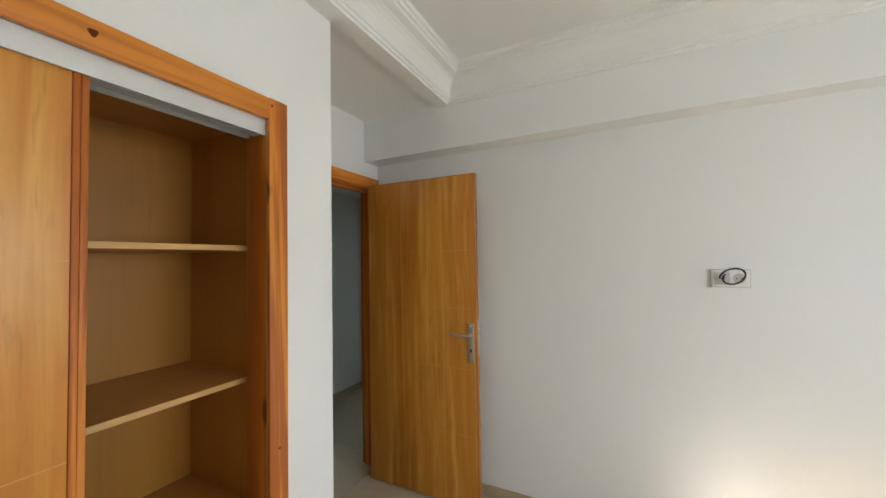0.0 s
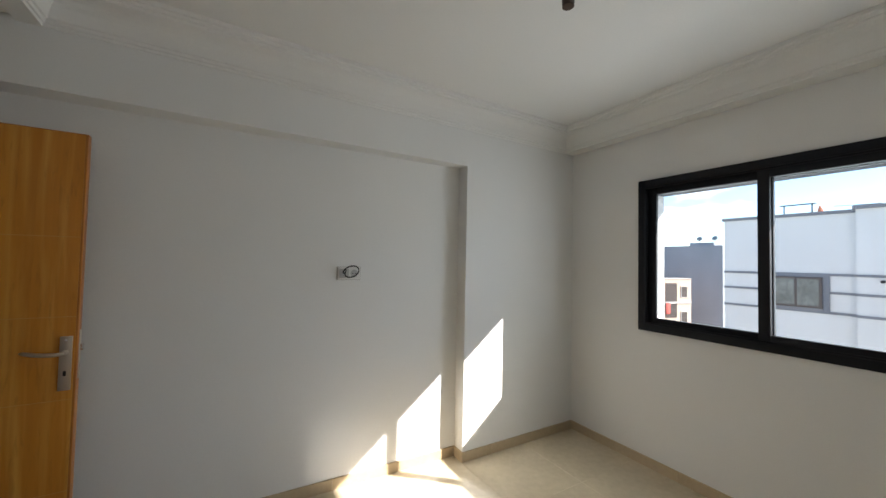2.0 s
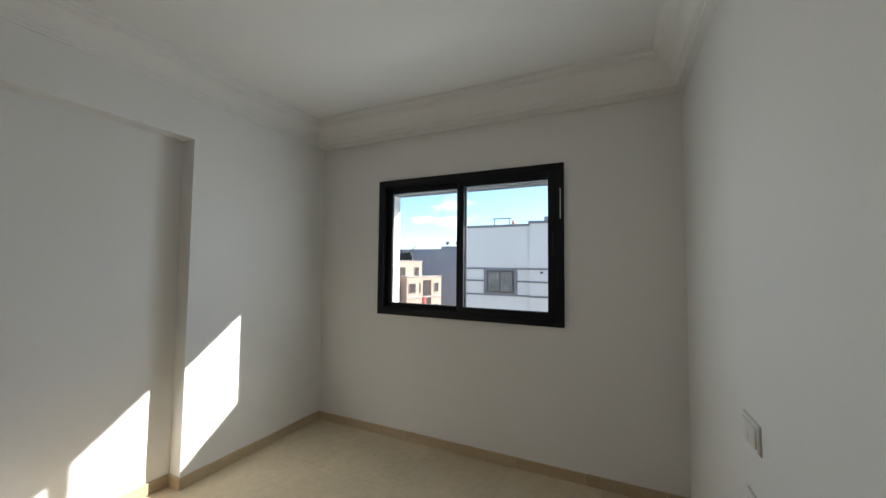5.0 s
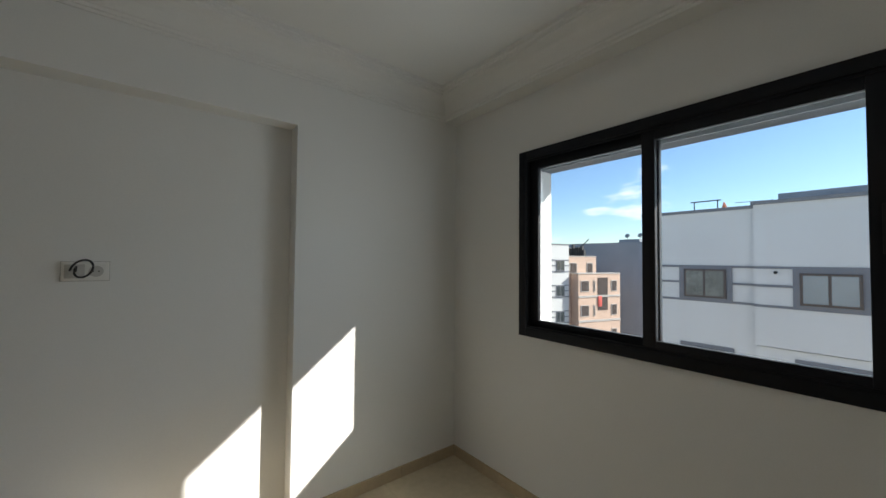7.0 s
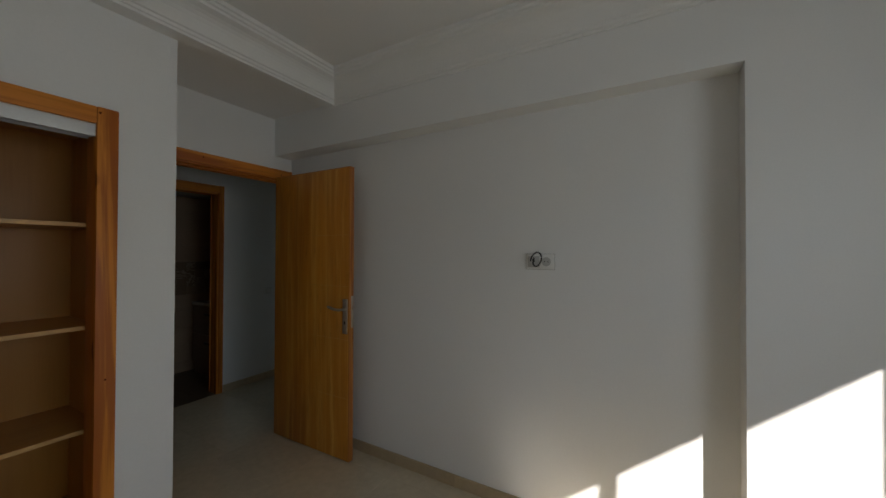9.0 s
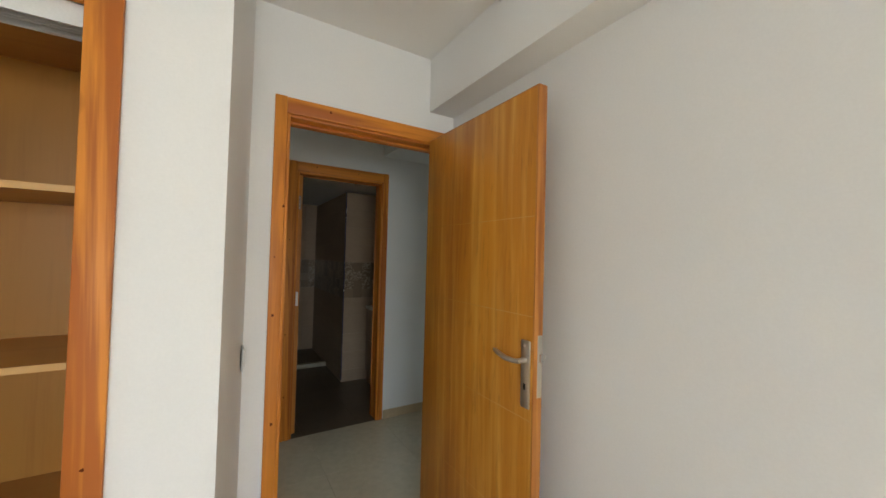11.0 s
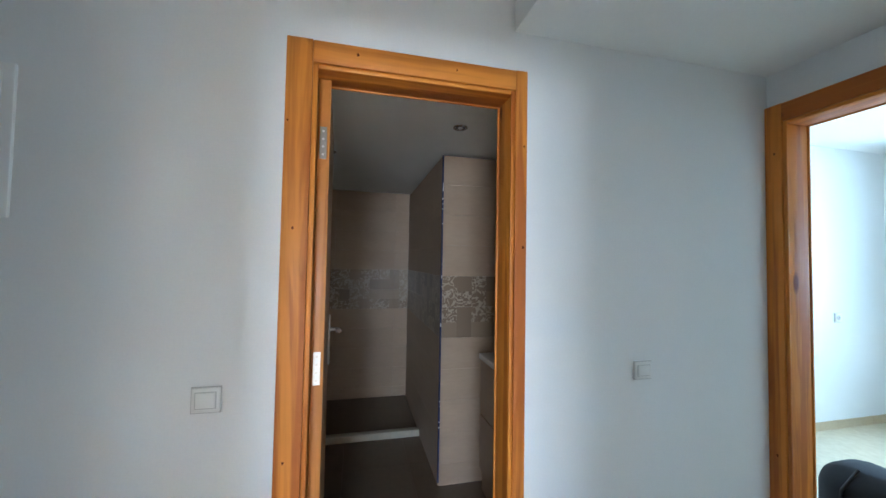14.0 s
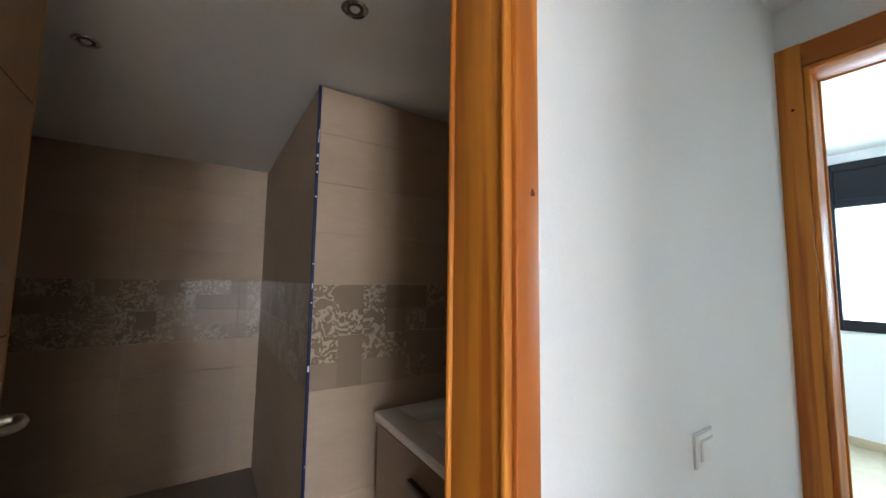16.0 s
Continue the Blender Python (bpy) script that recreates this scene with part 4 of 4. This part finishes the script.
for i in range(30):
    a = 2.6 + i / 29 * 2 * math.pi * 1.08
    u, v = 0.060 * math.cos(a), 0.036 * math.sin(a) + 0.012 * math.cos(a)
    ring.append((-2.045 + 0.62 * u - 0.0005 * i, PLY - 0.070 - 0.70 * u, 1.418 + v))
tube(bm, [(-2.085, PLY - 0.008, 1.405), (-2.08, PLY - 0.022, 1.406)] + ring, [0.0042] * (len(ring) + 2), seg=8)
tagged(part("loose_cable", bm, CABLE, None, "", True), "coiled black aerial cable sticking out of the wall plate", "cable")
wall_plate("light_switch", (-1.10, SY, 0.895), *SOUTHW, 0.15, 0.085, ["rocker", "rocker"], "white double light switch on a white wall", "switch", "white switches")
wall_plate("wall_socket", (-1.09, SY, 0.655), *SOUTHW, 0.085, 0.085, ["socket"], "white single socket low on a white wall", "socket")
wall_plate("light_switch", (-4.10, -0.893, 0.985), *SOUTHW, 0.085, 0.085, ["rocker"], "white single light switch beside the bedroom door", "switch", "white switches")
HALLW = ((0, 1), (1, 0))
wall_plate("light_switch", (HX0, -0.770, 1.002), *HALLW, 0.076, 0.072, ["rocker"], "white light switch on the hall wall", "switch", "white switches")
wall_plate("light_switch", (HX0, 0.765, 1.008), *HALLW, 0.076, 0.066, ["rocker"], "white bell switch on the hall wall", "switch", "white switches")
wall_plate("wall_socket", (OX, 3.9, 0.98), (0, 1), (1, 0), 0.08, 0.08, ["socket"], "small white socket on the bright room's wall", "socket")

# fuse box cover in the hall
fuse = thing("fuse_box", (HX0, -1.43, 1.73), "flush white fuse box cover on the hall wall", "fuse box")
boxed("cover_frame", (HX0, -1.60, 1.52), (HX0 + 0.012, -1.26, 1.94), PLASTIC, fuse, 0.004)
boxed("cover_door", (HX0 + 0.0122, -1.575, 1.545), (HX0 + 0.018, -1.285, 1.915), PLASTIC, fuse, 0.003)

# bare lamp holder on its cable
lamp = thing("lamp_holder", (-1.80, -1.48, CZ), "bare white lamp holder hanging on a black cable", "lamp")
part("cable", tube(bmesh.new(), [(-1.80, -1.48, CZ), (-1.802, -1.481, 2.60), (-1.80, -1.48, 2.455)], [0.003] * 3, seg=8), CABLE, lamp, "", True)
part("ceiling_hook", rod(bmesh.new(), (-1.80, -1.48, CZ - 0.012), (-1.80, -1.48, CZ), 0.010), PLASTIC, lamp, "", True)
bm = bmesh.new()
rod(bm, (-1.80, -1.48, 2.445), (-1.80, -1.48, 2.462), 0.013, 0.008)
rod(bm, (-1.80, -1.48, 2.388), (-1.80, -1.48, 2.446), 0.021, 0.014)
part("cap", bm, PLASTIC, lamp, "white plastic lamp holder cap", True)
part("socket_ring", rod(bmesh.new(), (-1.80, -1.48, 2.350), (-1.80, -1.48, 2.389), 0.019, 0.021), BROWN, lamp, "brown lamp holder ring", True)


def ceiling_spot(x, y, z, label):
    """A recessed spotlight, switched off."""
    th = thing("ceiling_spot", (x, y, z), label, "spotlight", "recessed ceiling spotlights")
    bm = bmesh.new()
    prof = [(0.026, 0.004), (0.028, -0.003), (0.034, -0.006), (0.039, -0.003), (0.040, 0.0)]
    rr = [[bm.verts.new((x + r * math.cos(k), y + r * math.sin(k), z + dz)) for k in (2 * math.pi * j / 28 for j in range(28))] for r, dz in prof]
    for a, b in zip(rr, rr[1:]):
        for j in range(28):
            bm.faces.new((a[j], a[(j + 1) % 28], b[(j + 1) % 28], b[j]))
    part("bezel", bm, CHROME, th, "chrome ring", True)
    part("reflector", rod(bmesh.new(), (x, y, z - 0.0015), (x, y, z + 0.003), 0.0258, seg=24), BROWN, th, "", True)
    part("bulb", rod(bmesh.new(), (x, y, z - 0.006), (x, y, z - 0.0016), 0.011, 0.015, seg=16), CERAMIC, th, "", True)


ceiling_spot(-5.98, 0.175, BZ, "chrome recessed spotlight in the bathroom ceiling, off")
ceiling_spot(-6.63, -0.53, BZ, "chrome recessed spotlight in the bathroom ceiling, off")
ceiling_spot(-4.87, 0.86, 2.285, "chrome recessed spotlight in the hall ceiling, off")

# ---------------------------------------------------------------- bathroom things
kerb = tagged(boxed("shower_kerb", (-7.16, -1.15, 0), (-7.10, 0.19, 0.052), KERB, None, 0.004), "pale marble kerb across the shower floor", "kerb")
tray = tagged(boxed("shower_floor", (BX, -1.15, 0), (-7.161, COLY - 0.012, 0.03), BFLOOR), "dark brown tiled shower floor behind the kerb", "floor", kind="structure")
van = thing("vanity_unit", (-5.95, 0.68, 0), "wooden washbasin cabinet with two drawers", "cabinet")
boxed("body", (-6.34, 0.455, 0.0), (-5.57, 0.948, 0.815), VANITY, van, 0.002)
for z0, z1 in ((0.48, 0.805), (0.14, 0.47)):
    dr = part("drawer", bx(bmesh.new(), (-6.338, 0.436, z0), (-5.572, 0.4545, z1), 0.003), VANITY, van, "", True)
    part("handle", bx(bmesh.new(), (-6.06, 0.418, z1 - 0.10), (-5.85, 0.4358, z1 - 0.075), 0.004), BROWN, dr, "dark bar handle", True)
bas = thing("washbasin", (-5.95, 0.68, 0.815), "white ceramic washbasin top with a shallow bowl", "washbasin")
bm = bmesh.new()
bx(bm, (-6.345, 0.425, 0.8155), (-5.565, 0.525, 0.850), 0.006)
bx(bm, (-6.345, 0.86, 0.8155), (-5.565, 0.948, 0.850), 0.006)
bx(bm, (-6.345, 0.515, 0.8155), (-6.22, 0.87, 0.850), 0.006)
bx(bm, (-5.69, 0.515, 0.8155), (-5.565, 0.87, 0.850), 0.006)
bx(bm, (-6.23, 0.515, 0.8155), (-5.68, 0.87, 0.826), 0.003)
part("basin", bm, CERAMIC, bas, "", True)
part("drain", rod(bmesh.new(), (-5.95, 0.70, 0.826), (-5.95, 0.70, 0.829), 0.03, seg=20), CHROME, bas, "", True)

# tape on the tile corner
tape = thing("corner_tape", (COLX, COLY, 0), "blue protective tape along the tiled corner", "tape")
part("strip", bx(bmesh.new(), (COLX + 0.0005, COLY - 0.0125, 0.02), (COLX + 0.0105, COLY - 0.0015, BZ - 0.02), 0.001), TAPE, tape)
bm = bmesh.new()
rnd = random.Random(4)
for i in range(16):
    z = 0.05 + rnd.random() * 2.02
    bx(bm, (COLX + 0.0104, COLY - 0.012 + 0.006 * rnd.random(), z), (COLX + 0.0112, COLY - 0.004, z + 0.004 + 0.02 * rnd.random() ** 2))
tagged(part("grout_flecks", bm, FLECK, tape), kind="stuff")

# black bag seen through the far doorway
bag = thing("bag", (-5.27, 1.90, 0), "black padded bag standing on the bright room's floor", "bag")
bm = bx(bmesh.new(), (-5.42, 1.72, 0.0), (-4.98, 2.02, 0.55), 0.10, 5)
part("bag_body", bm, FABRIC, bag, "", True)
bm = bmesh.new()
tube(bm, [(-5.30, 1.716, 0.10), (-5.30, 1.708, 0.35), (-5.29, 1.712, 0.47), (-5.27, 1.78, 0.555)], [0.006] * 4, seg=8)
part("seam", bm, RUBBER, bag, "", True)


# ---------------------------------------------------------------- outside
GZ = -9.5
tagged(boxed("ground", (0.26, -400, GZ - 0.2), (800, 800, GZ), DUST), "dusty street and open ground below the window", "ground", kind="structure")


def building(name, lo, hi, material, label, cap=RENDER_G):
    th = thing(name, ((lo[0] + hi[0]) / 2, (lo[1] + hi[1]) / 2, lo[2]), label, "building")
    boxed("wall", lo, hi, material, th)
    if cap:
        boxed("parapet", (lo[0] - 0.05, lo[1] - 0.05, hi[2]), (hi[0], hi[1] + 0.05, hi[2] + 0.09), cap, th)
    return th


def far_window(th, x, y0, y1, z0, z1, frame_mat, glass, sill=True, bars=1):
    """A window in a wall that looks to -x."""
    w = boxed("window", (x - 0.03, y0, z0), (x + 0.02, y1, z1), frame_mat, th)
    t, n = 0.06, bars + 1
    step = (y1 - y0 - t) / n
    for k in range(n):
        boxed("pane", (x - 0.036, y0 + t + k * step, z0 + t), (x - 0.02, y0 + (k + 1) * step, z1 - t), glass, w)
    if sill:
        boxed("sill", (x - 0.10, y0 - 0.04, z0 - 0.05), (x - 0.0, y1 + 0.04, z0 - 0.005), RENDER_G, w)


bl = building("apartment_building", (11.0, -14.0, GZ), (19.0, 3.17, 2.96), RENDER_W, "white rendered apartment building with dark grey bands across the street")
boxed("projecting_bay", (10.78, -14.0, -0.72), (10.998, 0.28, 3.02), RENDER_W, bl)
boxed("bay_parapet", (10.72, -14.05, 3.02), (11.2, 0.33, 3.11), RENDER_G, bl)
boxed("lower_wall", (10.86, -14.0, GZ), (10.998, 0.28, -0.75), RENDER_W, bl)
for z in (1.345, 0.868, 0.335):
    boxed("band", (10.96, 0.29, z - 0.033), (11.0, 3.18, z + 0.033), RENDER_G, bl)
    boxed("band", (10.74, -9.0, z - 0.033), (10.78, 0.29, z + 0.033), RENDER_G, bl)
boxed("window_surround", (10.955, 0.80, 0.335), (11.0, 2.12, 1.345), RENDER_G, bl)
far_window(bl, 10.945, 0.93, 1.98, 0.43, 1.27, BROWNF, FILM, False)
for yc in (-1.05, -4.4):
    boxed("window_surround", (10.735, yc - 0.70, 0.30), (10.78, yc + 0.58, 1.345), RENDER_G, bl)
    far_window(bl, 10.725, yc - 0.58, yc + 0.45, 0.42, 1.22, BROWNF, PALEGLASS, False)
for z in (-0.95, -3.9):
    boxed("window_surround", (10.955, 0.78, z - 1.05), (11.0, 2.11, z), RENDER_G, bl)
    far_window(bl, 10.945, 0.93, 1.98, z - 0.95, z - 0.1, BROWNF, PALEGLASS, False)
    for yc in (-1.05, -4.4):
        boxed("window_surround", (10.82, yc - 0.70, z - 1.05), (10.86, yc + 0.58, z), RENDER_G, bl)
        far_window(bl, 10.81, yc - 0.58, yc + 0.45, z - 0.95, z - 0.1, BROWNF, PALEGLASS, False)
part("drain_spout", rod(bmesh.new(), (10.70, -0.15, 1.22), (10.78, -0.15, 1.22), 0.04, seg=12), RUBBER, bl)
boxed("stair_tower", (11.6, -9.0, 3.0), (15.0, -0.10, 3.38), RENDER_D, bl)
rail = thing("roof_rail", (11.2, 1.45, 3.05), "thin steel frame on the flat roof", "rail")
for y in (1.16, 1.75):
    part("post", rod(bmesh.new(), (11.15, y, 3.04), (11.15, y, 3.31), 0.016, seg=8), RUBBER, rail)
part("top_bar", rod(bmesh.new(), (11.15, 1.08, 3.31), (11.15, 1.84, 3.31), 0.018, seg=8), RUBBER, rail)
bm = bmesh.new()
tube(bm, [(11.2, 1.0, 3.05), (11.2, 1.01, 3.14), (11.2, 1.02, 3.24)], [0.07, 0.05, 0.015], seg=7)
tagged(part("roof_cloth", bm, ORANGE, None, "", True), "small faded orange bundle on the flat roof", "cloth")
ant = tagged(part("roof_pole", rod(rod(bmesh.new(), (11.2, -0.05, 3.1), (11.2, -0.05, 3.2), 0.012, seg=6), (11.2, -0.05, 3.17), (11.2, 0.75, 3.19), 0.008, seg=6), RUBBER), "thin dark pole lying over the roof edge", "pole")

wb = building("white_house", (28.0, 15.62, GZ), (34.0, 24.0, 2.95), RENDER_W, "sunlit white three-storey house with dark windows")
for z in (1.35, -1.25, -3.9, -6.5):
    for y in (16.75, 18.9, 21.1, 23.2):
        far_window(wb, 27.97, y - 0.52, y + 0.52, z - 1.1, z, RENDER_G, DARKGLASS)
    for dz in (0.02, -0.55, -1.15):
        boxed("band", (27.95, 15.6, z + dz - 0.05), (28.0, 24.0, z + dz + 0.05), RENDER_G, wb)
brh = building("brick_house", (28.4, 11.5, GZ), (32.0, 15.6, 1.75), BRICK, "unfinished bare brick house with empty window holes", CONCRETE)
# the holes are flat plates, their inner shade painted dark
far_window(brh, 28.38, 12.0, 12.85, -0.1, 1.1, CONCRETE, HOLE_SHADE, False, 0)
far_window(brh, 28.38, 14.2, 15.2, -0.1, 1.1, CONCRETE, HOLE_SHADE, False, 0)
low = building("brick_annex", (27.3, 9.2, GZ), (28.39, 15.0, -0.05), BRICK, "lower bare brick wing with a recessed doorway", CONCRETE)
for z in (-0.75, -3.3, -5.9):
    for a, b in ((9.7, 10.5), (13.6, 14.7), (12.75, 13.0)):
        far_window(low, 27.28, a, b, z - 1.15, z, CONCRETE, HOLE_SHADE, False, 0)
    boxed("slab_edge", (27.24, 9.2, z - 1.75), (27.3, 15.0, z - 1.55), CONCRETE, low)
# flat plate on the wall, painted as dark as a shaded recess
boxed("recess", (27.27, 11.0, -3.9), (27.31, 12.4, -0.45), HOLE_SHADE, low)
boxed("hung_cloth", (27.20, 11.9, -3.5), (27.25, 12.4, -2.4), REDCLOTH, low, 0.01, "red cloth hung from the front")
turn = Matrix.Translation((28, 15.6, 0)) @ pose(0, 0, 0, 0, 0, 74) @ Matrix.Translation((-28, -15.6, 0))
for o in (wb, brh, low):
    o.matrix_basis = turn @ o.matrix_basis
db = building("grey_block_house", (33.0, 11.0, GZ), (42.0, 21.0, 3.35), RENDER_D, "bare grey block building in shade", None)
boxed("roof_hut", (34.0, 12.2, 3.35), (36.0, 14.6, 3.75), RENDER_D, db)
dish = thing("satellite_dish", (33.5, 12.3, 3.75), "small white satellite dish on a roof", "satellite dish", "roof satellite dishes")
part("mast", rod(bmesh.new(), (34.5, 12.3, 3.75), (34.5, 12.3, 4.15), 0.04, seg=8), CONCRETE, dish)
part("reflector", rod(bmesh.new(), (34.45, 12.3, 4.2), (34.35, 12.3, 4.28), 0.30, 0.24, seg=14), PALEGLASS, dish)
scrap = thing("scrap_pile", (32.0, 15.2, 2.4), "dark scrap and a slanting pole on the brick house roof", "scrap")
bm = bmesh.new()
for i in range(9):
    a = rnd.random()
    bx(bm, (31.2, 15.8 + i * 0.22, 1.84), (31.6, 15.95 + i * 0.22, 2.5 + 0.7 * a))
part("scrap", bm, RUBBER, scrap)
part("pole", rod(bmesh.new(), (31.4, 16.8, 2.4), (31.4, 15.3, 3.7), 0.05, seg=6), RUBBER, scrap)
for o in (wb, brh, low, scrap):
    o.matrix_basis = Matrix.Translation((3.9, 3.6, 0.2)) @ o.matrix_basis
for o in (db, dish):
    o.matrix_basis = Matrix.Translation((8.6, 4.5, 0.4)) @ o.matrix_basis
copy_thing(dish, Matrix.Translation((0, 1.5, 0)) @ dish.matrix_basis)
far = thing("far_houses", (60, 40, GZ), "pale far houses along the street", "building")
for i in range(10):
    y = 26 + i * 6.5
    boxed("wall", (44 + 3 * (i % 3), y, GZ), (54, y + 6.2, -0.5 + 2.2 * rnd.random()), RENDER_W if i % 2 else BRICK, far)
# our own side of the street, unseen, added for the light
setting("own_facade", [((0.0, 0.34, GZ), (0.25, 20.0, 2.9)), ((0.0, -12, GZ), (0.25, -3.08, 2.9)), ((0.02, -3.08, GZ), (0.23, 0.34, -0.2))], RENDER_W, "unseen white front of the own building, added for the light", "wall")

# ---------------------------------------------------------------- pieces of floors and walls
floor_tiles(floor_bed, WX, SY, 0, 0, 0.60, TILE)
floor_tiles(floor_bed, DX0, -1.0, WX, NY, 0.60, TILE)
floor_tiles(floor_bed, WX, 0.0, -1.19, NY, 0.60, TILE)
floor_tiles(floor_hall, HX0, -2.4, DX0, HN0, 0.60, TILE)
floor_tiles(floor_other, OX, HN0, -3.0, OY, 0.60, TILE)
floor_tiles(floor_bath, BX, -1.15, HX0, 0.95, 0.45, BFLOOR)
skirting(skirt_bed, (-0.011, 0), (-1.201, 0), (0, -1), 0.46)
skirting(skirt_bed, (-1.19, 0.0), (-1.19, NYC), (-1, 0))
skirting(skirt_bed, (-1.201, NYC), (DX0, NY), (-0.015, -0.99989), 0.46)
skirting(skirt_bed, (0, 0), (0, SY), (-1, 0), 0.46)
skirting(skirt_bed, (-0.011, SY), (WX, SY), (0, 1), 0.46)
skirting(skirt_bed, (WX, -1.19), (WX, AY), (1, 0))
skirting(skirt_bed, (WX, AY), (DX0 + 0.02, -0.887), (0.119, 0.9929))
skirting(skirt_hall, (HX0, 0.262), (HX0, HN0 - 0.0), (1, 0), 0.46)
skirting(skirt_hall, (HX0, -2.4), (HX0, -0.582), (1, 0), 0.46)
skirting(skirt_hall, (DX1, 0.19), (DX1, HN0), (-1, 0), 0.46)
skirting(skirt_other, (OX, HN1), (OX, OY), (1, 0), 0.46)
skirting(skirt_other, (OX + 0.011, OY), (-3.0, OY), (0, -1), 0.46)


def wall_tiles(parent_name, label, axis, face, out, u0, u1, z1, band):
    """Tiles 0.60 x 0.20 with a two-row printed band, on a plane x or y = face, proud by 8 mm towards out."""
    th = thing(parent_name, (face, u0, 0) if axis == 0 else (u0, face, 0), label, "wall tiles", kind="structure")
    z, row = 0.931 - 5 * 0.2, 0
    while z < z1 - 0.01:
        za, zb = max(z, 0.0), min(z + 0.2, z1)
        if zb - za > 0.01:
            u = u0
            ln0 = 0.6
            while u < u1 - 0.005:
                ub = min(u + ln0, u1)
                is_band = 0.92 < z < 1.30
                lo, hi = (face, u + 0.0006, za + 0.0006), (face + out * 0.008, ub - 0.0006, zb - 0.0006)
                if axis == 1:
                    lo, hi = (lo[1], lo[0], lo[2]), (hi[1], hi[0], hi[2])
                part("tile", bx(bmesh.new(), lo, hi), band if is_band else WTILE, th)
                u = ub
        z += 0.2
        row += 1


wall_tiles("tiling_shower_back", "beige wall tiles with a patterned band in the shower", 0, BX, 1, -1.15, COLY - 0.008, BZ - 0.002, BAND_Y)
wall_tiles("tiling_block_front", "beige wall tiles with a patterned band beside the basin", 0, COLX, 1, COLY - 0.001, 0.95, BZ - 0.02, BAND_Y)
wall_tiles("tiling_block_side", "beige wall tiles with a patterned band along the shower", 1, COLY, -1, BX + 0.008, COLX - 0.0, BZ - 0.02, BAND_X)
